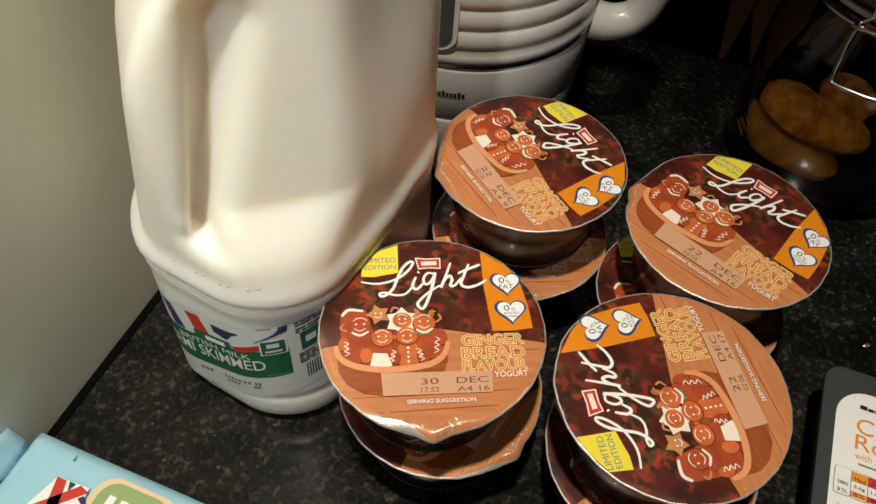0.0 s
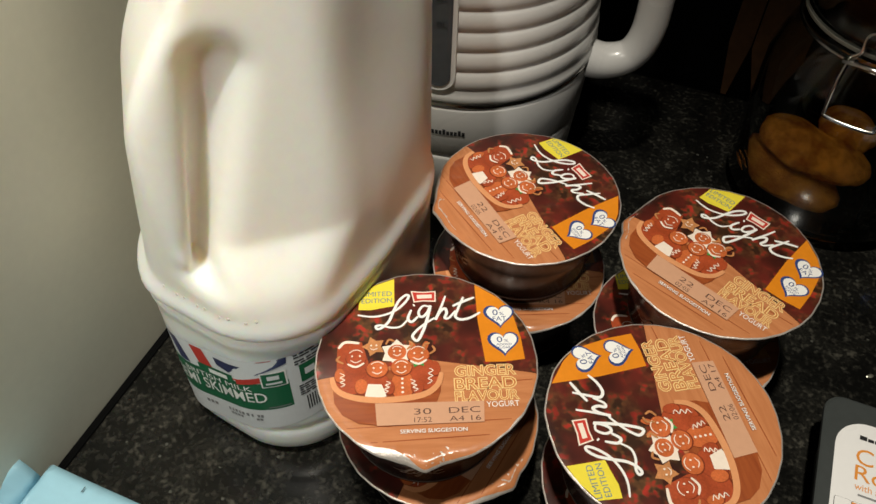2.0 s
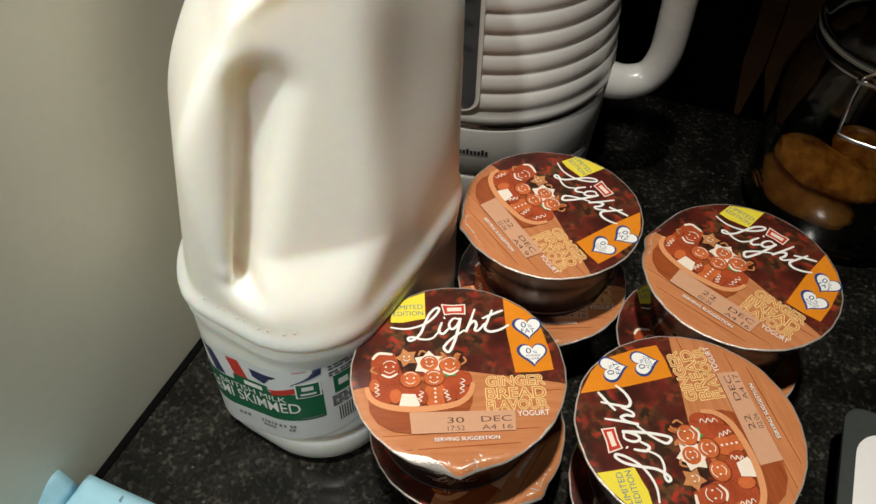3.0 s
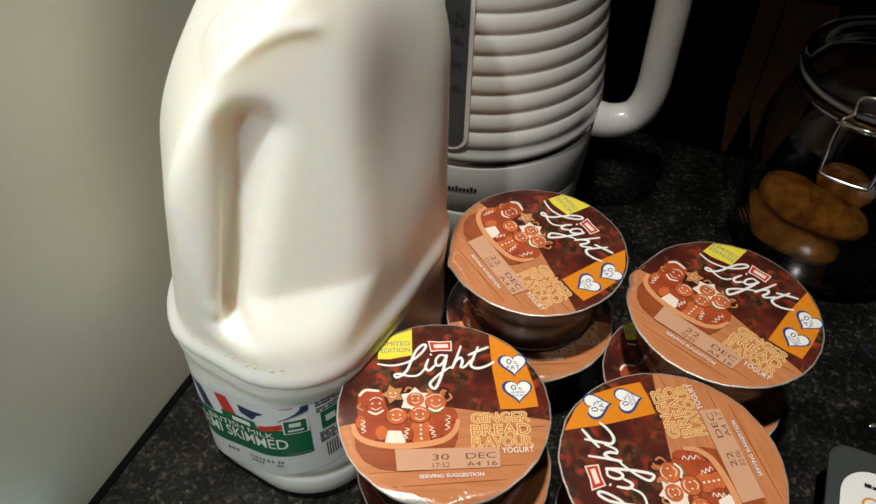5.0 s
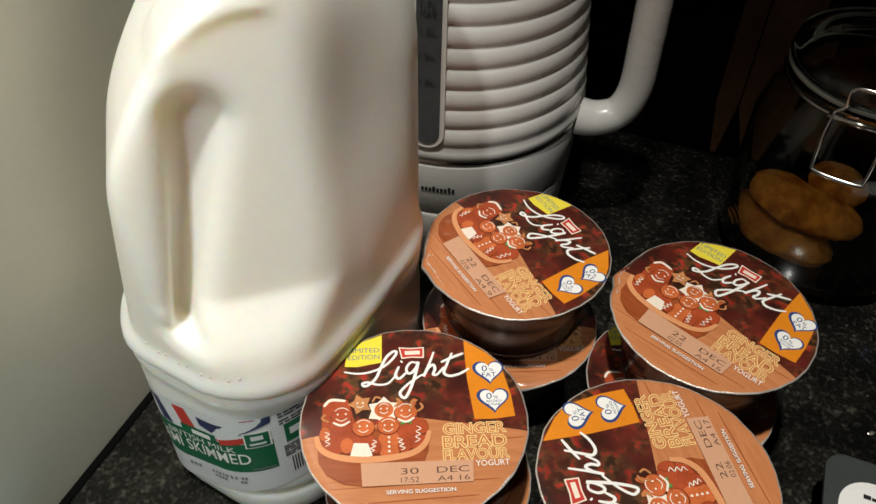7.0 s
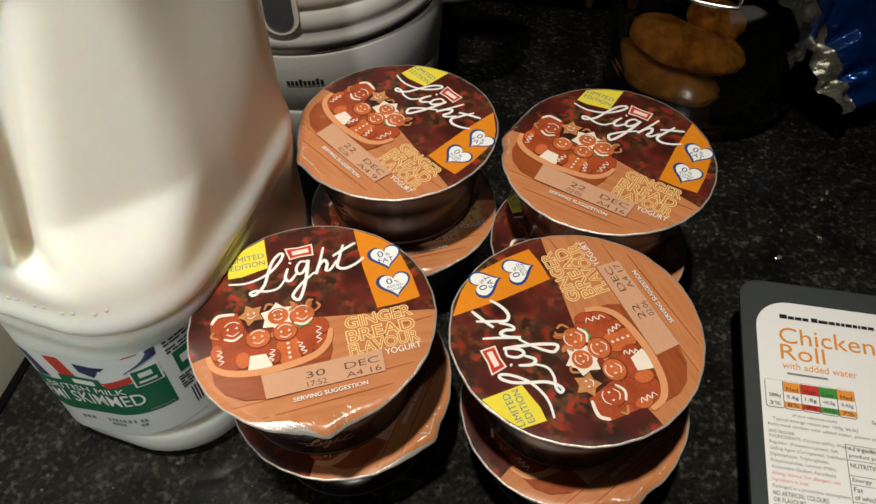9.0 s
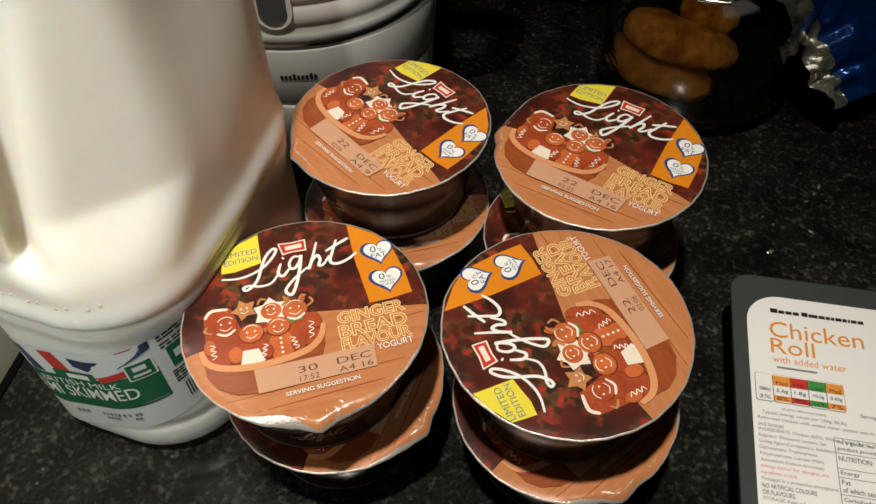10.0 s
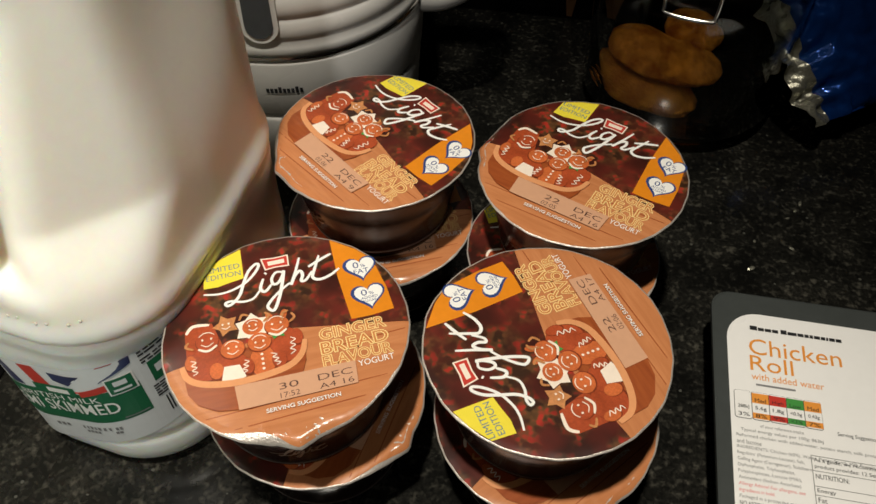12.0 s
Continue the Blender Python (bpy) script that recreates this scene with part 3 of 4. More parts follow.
def inside(points, limit=0.985):
    """Keeps a printed outline within the lid."""
    return [(x, y) if math.hypot(x, y) < limit else (x * limit / math.hypot(x, y), y * limit / math.hypot(x, y)) for x, y in points]


def near(a, centre, half):
    """1 at the centre angle, falling smoothly to 0 at half on either side."""
    d = abs((a - centre + math.pi) % (2 * math.pi) - math.pi)
    return 0.5 + 0.5 * math.cos(math.pi * min(1.0, d / half))


def lid_edge(a, seed, tab_at, bare):
    """The foil lid's outline: nearly round, with a short peel tab and small creases."""
    d = abs((a - tab_at + math.pi) % (2 * math.pi) - math.pi)
    tab = 0.0024 * max(0.0, 1 - d / 0.16) if bare else 0.0
    wrinkle = 0.00008 + 0.0002 * near(a, tab_at, 1.1)
    return R + tab + 0.00025 * math.sin(3 * a + seed) + wrinkle * math.sin(13 * a + 2 * seed) + 0.0001 * math.sin(31 * a + seed)


def lid_sag(r, a, seed, tab_at, bare):
    """How far the foil bends down: a crumpled front rim by the tab, faint ripples elsewhere."""
    out = min(1.0, max(0.0, (r - 0.94) / 0.06))
    q = Vector((r * 5 * math.cos(a), r * 5 * math.sin(a), seed))
    bend = near(a, tab_at, 0.75) if bare else 0.0
    crumple = (noise.noise(q * 2.4) * 0.0005 + abs(noise.noise(q * 5.0)) * 0.0004) * min(1.0, max(0.0, (r - 0.80) / 0.1))
    return -bend * (0.0028 * out ** 1.4 + crumple) - 0.0003 * out * (1 + noise.noise(q * 1.1))


def foil_lid(pot, height, date, code, seed, tab_at, bare):
    steps = 144
    levels = (0.25, 0.5, 0.7, 0.82, 0.87, 0.91, 0.94, 0.965, 0.985, 1.0)
    bm = bmesh.new()
    vs = []
    for r in levels:
        ring = []
        for k in range(steps):
            a = 2 * math.pi * k / steps
            e = lid_edge(a, seed, tab_at, bare) * r
            ring.append(bm.verts.new((e * math.cos(a), e * math.sin(a), height + lid_sag(r, a, seed, tab_at, bare))))
        vs.append(ring)
    vs.append([bm.verts.new(v.co + Vector((0, 0, -0.0005))) for v in vs[-1]])
    centre = bm.verts.new((0, 0, height))
    for k in range(steps):
        bm.faces.new((centre, vs[0][k], vs[0][(k + 1) % steps]))
    for a, b in zip(vs, vs[1:]):
        for k in range(steps):
            bm.faces.new((a[k], b[k], b[(k + 1) % steps], a[(k + 1) % steps]))
    lid = part("foil_lid", bm, FOIL, pot, "printed silver foil peel lid")
    lid.data.shade_smooth()
    z = height + 0.00012
    up = 0.000018
    # the two printed pictures stop short of the rim, and leave a bare crescent beside the tab
    for name, a0, a1, m in (("picture_fireside", -11, 190, FEST), ("picture_table", 190, 349, WOODP)):
        n = 100
        verts, faces = [(0, 0, z)], []
        for i in range(n + 1):
            a = radians(a0 + (a1 - a0) * i / n)
            stop = 0.987 - bare * near(a, tab_at - 0.32, 0.30) ** 0.8 - 0.010 * near(a, tab_at + 0.9, 0.12)
            for r in levels:
                r = r * stop
                e = lid_edge(a, seed, tab_at, bare) * r
                verts.append((e * math.cos(a), e * math.sin(a), z + lid_sag(r, a, seed, tab_at, bare)))
        w = len(levels)
        for i in range(n):
            k = 1 + i * w
            faces.append((0, k, k + w))
            for j in range(w - 1):
                faces.append((k + j, k + j + 1, k + w + j + 1, k + w + j))
        mesh_object(name, verts, faces, m, lid, smooth=True)
    lay = z + up
    for y0, x0, x1 in ((-0.28, 0.30, 0.93), (-0.66, -0.70, 0.70), (-0.80, -0.50, 0.50)):
        v, f = ribbon([(x0, y0), ((x0 + x1) / 2, y0 + 0.015), (x1, y0 + 0.03)], 0.010, lay, R)
        mesh_object("plank_line", v, f, BOWLP, lid)
    lay += up
    flat("picture_bowl", [(-0.83, -0.17), (-0.81, -0.40), (-0.74, -0.53), (-0.60, -0.62), (-0.36, -0.66), (-0.12, -0.64), (0.04, -0.52), (0.11, -0.34), (0.13, -0.16), (-0.1, -0.1), (-0.6, -0.1)][::-1], lay, BOWLP, lid, R)
    lay += up
    # the heap of biscuits: plain rounded shapes with iced edges
    lay += up
    flat("biscuit", [(-0.80, -0.2), (-0.80, 0.17), (-0.73, 0.23), (-0.58, 0.21), (-0.52, 0.0), (-0.5, -0.2)][::-1], lay, GINGER2, lid, R)
    v, f = ribbon([(-0.79, 0.15), (-0.73, 0.215), (-0.60, 0.20)], 0.03, lay + up, R)
    mesh_object("icing", v, f, ICING, lid)
    star = [(-0.47 + (0.11 if k % 2 else 0.065) * math.cos(k * math.pi / 5), 0.16 + (0.11 if k % 2 else 0.065) * math.sin(k * math.pi / 5)) for k in range(10)]
    flat("biscuit", star, lay + up, CRUMB, lid, R)
    star = [(-0.26 + (0.155 if k % 2 else 0.11) * math.cos(k * math.pi / 6), 0.08 + (0.15 if k % 2 else 0.10) * math.sin(k * math.pi / 6)) for k in range(12)]
    flat("icing", star, lay + 2 * up, ICING, lid, R)
    flat("biscuit", ellipse(-0.26, 0.09, 0.085, 0.080), lay + 3 * up, GINGER, lid, R)
    for s in (-0.07, 0.07):
        flat("biscuit", ellipse(-0.06 + s * 0.8, 0.145, 0.028, 0.055, 12, -s * 300), lay + up, GINGER, lid, R)
    lay += 3 * up
    heap = (((-0.66, -0.18), 0.15, 0.15, GINGER2), ((-0.02, -0.15), 0.13, 0.16, GINGER2), ((-0.63, 0.045), 0.090, 0.092, GINGER2), ((-0.07, 0.055), 0.098, 0.088, GINGER),
            ((-0.46, -0.25), 0.13, 0.13, GINGER2), ((-0.22, -0.26), 0.10, 0.15, GINGER), ((-0.44, -0.085), 0.095, 0.088, GINGER), ((-0.225, -0.075), 0.092, 0.088, GINGER),
            ((-0.58, -0.26), 0.055, 0.075, GINGER), ((-0.09, -0.27), 0.055, 0.085, GINGER2),
            ((-0.77, -0.14), 0.045, 0.07, GINGER), ((0.075, -0.10), 0.045, 0.075, GINGER2), ((-0.335, -0.28), 0.045, 0.07, GINGER2))
    for k, ((cx, cy), rx, ry, m) in enumerate(heap):
        # a slightly larger dark outline under each biscuit sets it apart
        flat("biscuit_edge", ellipse(cx, cy - 0.008, rx * 1.06, ry * 1.06), lay + 2 * k * up, GINGER3, lid, R)
        flat("biscuit", ellipse(cx, cy, rx, ry), lay + (2 * k + 1) * up, m, lid, R)
    lay += 2 * len(heap) * up
    flat("icing", [(-0.52, -0.24), (-0.40, -0.25), (-0.36, -0.37), (-0.44, -0.395), (-0.55, -0.37)][::-1], lay, ICING, lid, R)
    for x0, y0, x1, y1 in ((-0.75, -0.12, -0.74, -0.26), (0.04, -0.10, 0.02, -0.26), (-0.34, -0.22, -0.37, -0.34), (-0.13, -0.21, -0.10, -0.33)):
        zig = [(x0 + (x1 - x0) * k / 6 + (0.02 if k % 2 else -0.02), y0 + (y1 - y0) * k / 6) for k in range(7)]
        v, f = ribbon(zig, 0.010, lay, R, 3)
        mesh_object("icing", v, f, ICING, lid)
    for cx, cy, w in ((-0.63, -0.045, 0.075), (-0.07, -0.035, 0.075)):
        v, f = ribbon([(cx - w, cy + 0.02), (cx, cy - 0.015), (cx + w, cy + 0.025)], 0.022, lay, R, 5)
        mesh_object("icing", v, f, ICING, lid)
    for cx, cy, rr in ((-0.63, 0.045, 0.075), (-0.07, 0.055, 0.08), (-0.44, -0.085, 0.07), (-0.225, -0.085, 0.07), (-0.26, 0.09, 0.055)):
        v, f = ribbon([(cx + rr * math.cos(radians(w)), cy + rr * math.sin(radians(w))) for w in (35, 65, 90, 115, 145)], 0.009, lay, R, 4)
        mesh_object("icing", v, f, ICING, lid)
    for cx, cy, w in ((-0.63, 0.035, 0.1), (-0.07, 0.045, 0.1), (-0.44, -0.095, 0.09), (-0.225, -0.095, 0.09), (-0.26, 0.08, 0.075), (-0.47, 0.15, 0.07)):
        for dx in (-0.35, 0.35):
            flat("icing", ellipse(cx + dx * w, cy + 0.2 * w, 0.009, 0.011, 8), lay, ICING, lid, R)
        v, f = ribbon([(cx - 0.5 * w, cy - 0.22 * w), (cx, cy - 0.5 * w), (cx + 0.5 * w, cy - 0.22 * w)], 0.009, lay, R, 4)
        mesh_object("icing", v, f, ICING, lid)
    for pts in (((-0.74, -0.02), (-0.80, 0.02), (-0.77, 0.06)), ((-0.17, 0.11), (-0.12, 0.16), (-0.15, 0.20)), ((0.03, 0.05), (0.08, 0.09), (0.06, 0.14)), ((-0.36, 0.17), (-0.33, 0.22), (-0.28, 0.20)), ((-0.02, 0.08), (-0.01, 0.15), (0.04, 0.17))):
        v, f = ribbon(pts, 0.022, lay, R, 4)
        mesh_object("biscuit", v, f, CRUMB, lid)
    for k in range(4):
        flat("icing", ellipse(-0.22, -0.20 - 0.045 * k, 0.012, 0.012, 8), lay, ICING, lid, R)
    flat("bow", [(-0.12, -0.045), (-0.02, -0.075), (-0.03, -0.035), (-0.11, -0.085)][::-1], lay, TGREEN, lid, R)
    # the bowl's front wall and pale rim cover the feet of the heap
    lay += up
    rim = [(-0.84, -0.16), (-0.80, -0.28), (-0.68, -0.36), (-0.46, -0.405), (-0.22, -0.40), (-0.02, -0.36), (0.09, -0.27), (0.13, -0.15)]
    curve = [(p.x, p.y) for p in spline([(x, y, 0) for x, y in rim], 4)]
    flat("picture_bowl", curve[::-1] + [(-0.81, -0.42), (-0.74, -0.53), (-0.60, -0.62), (-0.36, -0.66), (-0.12, -0.64), (0.04, -0.52), (0.11, -0.34)], lay, BOWLP, lid, R)
    v, f = ribbon(rim, 0.060, lay + up, R)
    mesh_object("bowl_rim", v, f, BOWLRIM, lid)
    # flashes and words
    lay = z + 3 * up
    flat("yellow_flash", inside([(-0.62, 0.80), (-0.615, 0.58), (-0.50, 0.572), (-0.38, 0.595), (-0.275, 0.612), (-0.28, 0.975), (-0.45, 0.90)], 0.98), lay, YELLOW, lid, R)
    lettering("word", "LIMITED", (-0.585, 0.735, -0.295, 0.79), lay + up, LIMITP, lid, R)
    lettering("word", "EDITION", (-0.585, 0.655, -0.295, 0.71), lay + up, LIMITP, lid, R)
    flat("logo_panel", [(-0.115, 0.785), (-0.09, 0.645), (0.0, 0.655), (0.12, 0.645), (0.125, 0.775), (0.0, 0.77)], lay, ICING, lid, R)
    flat("logo_panel", [(-0.10, 0.77), (-0.08, 0.66), (0.0, 0.668), (0.108, 0.66), (0.112, 0.762), (0.0, 0.757)], lay + up, RED, lid, R)
    flat("logo_bar", [(-0.06, 0.735), (-0.055, 0.69), (0.085, 0.69), (0.085, 0.735)], lay + 2 * up, ICING, lid, R)
    v, f = join(*[ribbon(s, 0.029 if k else 0.027, lay + (3 + k) * up, R) for k, s in enumerate(STROKES)])
    mesh_object("script_word", v, f, WHITE, lid)
    flat("orange_flash", inside([(0.53, 0.88), (0.50, 0.40), (0.53, -0.05), (0.70, -0.055), (0.89, -0.035), (0.88, 0.20), (0.87, 0.56), (0.76, 0.72)], 0.98), lay, ORANGE, lid, R)
    for cx, cy, words in ((0.705, 0.42, (("0", -0.058, 0.040, -0.008, 0.115), ("%", 0.005, 0.040, 0.048, 0.078), ("FAT", -0.062, -0.030, 0.066, 0.025))),
                          (0.715, 0.11, (("0", -0.058, 0.045, -0.008, 0.115), ("%", 0.005, 0.045, 0.048, 0.080), ("ADDED", -0.068, 0.005, 0.074, 0.032), ("SUGAR", -0.056, -0.033, 0.060, -0.006)))):
        flat("heart", heart(cx, cy + 0.022, 0.292, 0.270), lay + up, BLUEP, lid, R)
        flat("heart", heart(cx + 0.006, cy + 0.029, 0.244, 0.226), lay + 2 * up, WHITE, lid, R)
        for word, x0, y0, x1, y1 in words:
            lettering("word", word, (cx + x0, cy + y0 * 0.9 + 0.004, cx + x1, cy + y1 * 0.9 + 0.004), lay + 3 * up, BLUEP, lid, R)
    for word, x0, y0, x1, y1 in (("GINGER", 0.25, -0.19, 0.785, -0.085), ("BREAD", 0.24, -0.325, 0.78, -0.215), ("FLAVOUR", 0.235, -0.44, 0.785, -0.345)):
        lettering("word", word, (x0, y0, x1, y1), lay + up, LETTER, lid, R, 0.045)
        lettering("word", word, (x0, y0, x1, y1), lay + 2 * up, LETFILL, lid, R, -0.006)
    lettering("word", "YOGURT", (0.50, -0.51, 0.785, -0.455), lay + up, WHITE, lid, R)
    flat("date_panel", [(-0.46, -0.44), (-0.445, -0.655), (0.465, -0.655), (0.48, -0.455)], z + 44 * up, STICK, lid, R)
    for text, y0, y1 in ((date, -0.563, -0.505), (code, -0.638, -0.590)):
        a, b = text.split("|")
        lettering("date", a, (-0.13, y0, 0.02, y1), z + 45 * up, INK, lid, R, -0.004)
        lettering("date", b, (0.17, y0, 0.44, y1), z + 45 * up, INK, lid, R, -0.004)
    lettering("word", "SERVING SUGGESTION", (-0.25, -0.735, 0.315, -0.70), z + 45 * up, WHITE, lid, R, 0.01)
    return lid


def yogurt_pot(m, date, code, seed, label, tab=-104, bare=0.02):
    pot = thing("yogurt_pot", m, label, "yogurt pot", "stacked yogurt pots")
    h = 0.0485
    cup = part("cup", lathe([(0.0, 0.0022), (0.030, 0.0022), (0.0325, 0.0), (0.0345, 0.0008), (0.0352, 0.0035), (0.0353, 0.006), (0.0362, 0.0068), (0.0405, 0.030), (0.0425, 0.0415), (0.0436, 0.0430), (0.0450, 0.0438), (0.0452, 0.0462), (0.0446, 0.0470), (0.0, 0.0470)], 96), CUP, pot, "glossy dark brown plastic cup", smooth=False)
    cup.data.shade_smooth()
    part("cup_band", lathe([(0.0353, 0.0052), (0.0362, 0.0054), (0.0364, 0.0064), (0.0359, 0.0070)], 96), CUPBAND, cup)
    foil_lid(pot, h, date, code, seed, radians(tab), bare)
    # faint script on the side of the cup
    v, f = join(*[ribbon(s, 0.05, 0.0, 1.0, 5) for s in STROKES])
    pts = []
    for x, y, zz in v:
        zc = 0.020 + (y - 0.45) * 0.020
        a = radians(-96) + x * 0.020 / 0.040
        rr = 0.0362 + (zc - 0.0068) * 0.185 + 0.0004
        pts.append((rr * math.cos(a), rr * math.sin(a), zc))
    mesh_object("script_word", pts, f, CUPTYPE, cup)
    return pot


STACKS = [
    ((0.0575, 0.2655), 6.3, (0.0635, 0.2680), 60, "30|DEC", "17:52|A4 16", -93, 0.060),
    ((0.1030, 0.3700), -56.9, (0.1030, 0.3665), 4, "22|DEC", "02:06|A4 9", -108, 0.025),
    ((0.1955, 0.3330), -41.5, (0.1900, 0.3260), 8, "22|DEC", "02:05|A4 16", -166, 0.01),
    ((0.1562, 0.2430), 104.0, (0.1596, 0.2400), 28, "22|DEC", "02:06|A4 17", 60, 0.0),
]
for k, (top, turn, under, turn2, date, code, tab, bare) in enumerate(STACKS):
    yogurt_pot(pose(under[0], under[1], 0.0003, 0, 0, turn2), "22|DEC", "02:06|A4 16", 3 * k + 1, "dark brown yogurt pot with printed foil lid, under another pot")
    yogurt_pot(pose(top[0], top[1], 0.0495, 0, 0, turn), date, code, 3 * k + 2, "dark brown yogurt pot with printed gingerbread foil lid, stacked on another", tab, bare)


# ---- the kettle ----
def kettle_radius(z):
    return 0.0818 - 0.085 * (z - 0.095)


def kettle():
    k = thing("electric_kettle", pose(0.0685, 0.523, 0, 0, 0, 0), "white ribbed plastic electric kettle with side handle on its base", "kettle")
    part("power_base", lathe([(0.0, 0.0), (0.070, 0.0), (0.0735, 0.003), (0.077, 0.048), (0.0765, 0.0520), (0.0, 0.0520)], 96), KETTLE, k, smooth=True)
    part("skirt", lathe([(0.0, 0.0535), (0.0770, 0.0535), (0.0780, 0.0555), (0.0806, 0.0900), (0.0800, 0.0920), (0.0, 0.0920)], 96), KETTLE, k, smooth=True)
    part("seam_ring", lathe([(0.076, 0.0920), (0.0800, 0.0922), (0.0808, 0.0935), (0.0800, 0.0952), (0.076, 0.0955)], 96), CHROME, k, "dark polished metal ring", smooth=True)
    prof = [(0.0, 0.0956), (0.0806, 0.0956), (0.0818, 0.0980), (0.0818, 0.1020)]
    for i in range(10 * 10 + 1):
        z = 0.1056 + 0.0122 * i / 10
        ph = (i % 10) / 10
        rib = 0.0019 * (abs(math.sin(math.pi * ph)) ** 0.65 - 0.6)
        prof.append((kettle_radius(z) + rib, z))
    top = prof[-1]
    prof += [(top[0] + 0.001, top[1] + 0.003), (top[0] - 0.002, top[1] + 0.012), (top[0] - 0.010, top[1] + 0.018), (0.045, top[1] + 0.024), (0.0, top[1] + 0.026)]
    body = part("ribbed_body", lathe(prof, 144), KETTLE, k, smooth=True)
    # water gauge
    a0 = radians(-101.3)

    def on_body(u, z, out):
        a = a0 + u / 0.080
        r = kettle_radius(z) + 0.0012 + out
        return (r * math.cos(a), r * math.sin(a), z)
    def gauge(name, w, z0, z1, out, m, label=""):
        n = 16
        line = []
        for i in range(n + 1):
            t = math.pi + math.pi * i / n
            line.append((w * math.cos(t), z0 + w + w * math.sin(t)))
        for i in range(n + 1):
            t = math.pi * i / n
            line.append((w * math.cos(t), z1 - w + w * math.sin(t)))
        verts = [on_body(u, z, out) for u, z in line] + [on_body(u, z, -0.004) for u, z in line]
        q = len(line)
        faces = [tuple(range(q))] + [(i, i + q, (i + 1) % q + q, (i + 1) % q) for i in range(q)]
        return mesh_object(name, verts, faces, m, k, label)
    frame_part = gauge("gauge_frame", 0.0098, 0.1065, 0.225, 0.0010, KETTLE)
    win = gauge("gauge_window", 0.0072, 0.1095, 0.222, 0.0016, KWIN, "dark smoked water gauge")
    for word, z in (("1.7L", 0.1885), ("MAX", 0.1840), ("1.5L", 0.1745), ("1.25L", 0.1605), ("1.0L", 0.1460)):
        v, f = letters(word, -0.0045, z, 0.0045, z + 0.0034)
        mesh_object("gauge_mark", [on_body(a, b, 0.0019) for a, b, _ in v], f, BLACK, win)
    # maker's mark as a plain dark bar
    for c in range(9):
        n = 3
        v = []
        for i in range(n + 1):
            a = radians(-104.2 + 1.68 * c + 1.25 * i / n)
            for z in (0.0712, 0.0744 + 0.0012 * (c in (3, 7))):
                r = 0.0780 + (z - 0.0555) * 0.0754 + 0.0004
                v.append((r * math.cos(a), r * math.sin(a), z))
        mesh_object("mark_bar", v, [(2 * i, 2 * i + 2, 2 * i + 3, 2 * i + 1) for i in range(n)], BLACK, k)
    # handle
    line = spline([(0.058, -0.018, 0.104), (0.072, -0.022, 0.0985), (0.0865, -0.023, 0.0965), (0.1005, -0.023, 0.102), (0.1075, -0.023, 0.118), (0.1085, -0.023, 0.145), (0.1075, -0.023, 0.200), (0.100, -0.022, 0.224), (0.080, -0.020, 0.234), (0.052, -0.016, 0.236)], 8)
    part("handle", tube([p + Vector((0.001, 0, -0.006)) for p in line], lambda u: 0.0103 + 0.0030 * max(0.0, 1 - u / 0.34), 20), KETTLE, k, smooth=True)
    return k


kettle()


# ---- the clip-top jar and the rolls in it ----
JAR = (0.317, 0.490)
jar = thing("storage_jar", pose(JAR[0], JAR[1], 0.0003, 0, 0, 0), "clear glass clip-top storage jar with wire bail", "jar")
outer = [(0.0, 0.0), (0.050, 0.0), (0.057, 0.004), (0.0635, 0.013), (0.064, 0.10), (0.058, 0.118), (0.052, 0.126), (0.051, 0.136)]
inner = [(0.0485, 0.136), (0.0495, 0.126), (0.0555, 0.117), (0.0615, 0.10), (0.061, 0.014), (0.054, 0.007), (0.0, 0.006)]
part("glass_body", lathe(outer + inner, 72), GLASS, jar, smooth=True)
part("rubber_ring", lathe([(0.0485, 0.1365), (0.0545, 0.1365), (0.0548, 0.1385), (0.0485, 0.1385), (0.0485, 0.1365)], 72), RUBBER, jar, "pale rubber sealing ring")
part("glass_lid", lathe([(0.0, 0.1500), (0.043, 0.1490), (0.0475, 0.1420), (0.0490, 0.139), (0.0545, 0.139), (0.0555, 0.143), (0.053, 0.150), (0.045, 0.153), (0.0, 0.154)], 72), GLASS, jar, smooth=True)
ang = math.atan2(-0.056, -0.034)


def jar_at(u, out, z):
    c, s = math.cos(ang), math.sin(ang)
    return Vector((c * out - s * u, s * out + c * u, z))


part("neck_wire", tube([jar_at(0, 0, 0.130) + Vector((0.0545 * math.cos(a), 0.0545 * math.sin(a), 0)) for a in np.linspace(0, 2 * math.pi, 48, endpoint=False)], 0.0012, 8, True), CHROME, jar, smooth=True)
loop = [jar_at(-0.014, 0.060, 0.138), jar_at(-0.0145, 0.066, 0.125), jar_at(-0.014, 0.069, 0.108), jar_at(-0.011, 0.070, 0.104), jar_at(0.011, 0.070, 0.104), jar_at(0.014, 0.069, 0.108), jar_at(0.0145, 0.066, 0.125), jar_at(0.014, 0.060, 0.138)]
part("clip_loop", tube(spline(loop, 6), 0.0012, 8), CHROME, jar, "bright steel wire clip", smooth=True)
bail = [jar_at(-0.014, 0.060, 0.137), jar_at(-0.010, 0.060, 0.142), jar_at(-0.009, 0.058, 0.152), jar_at(0.009, 0.058, 0.152), jar_at(0.010, 0.060, 0.142), jar_at(0.014, 0.060, 0.137)]
part("bail_wire", tube(spline(bail, 6), 0.0013, 8), CHROME, jar, smooth=True)
part("hinge_bar", tube([jar_at(-0.017, 0.0615, 0.1345), jar_at(0.017, 0.0615, 0.1345)], 0.0018, 10), CHROME, jar, smooth=True)


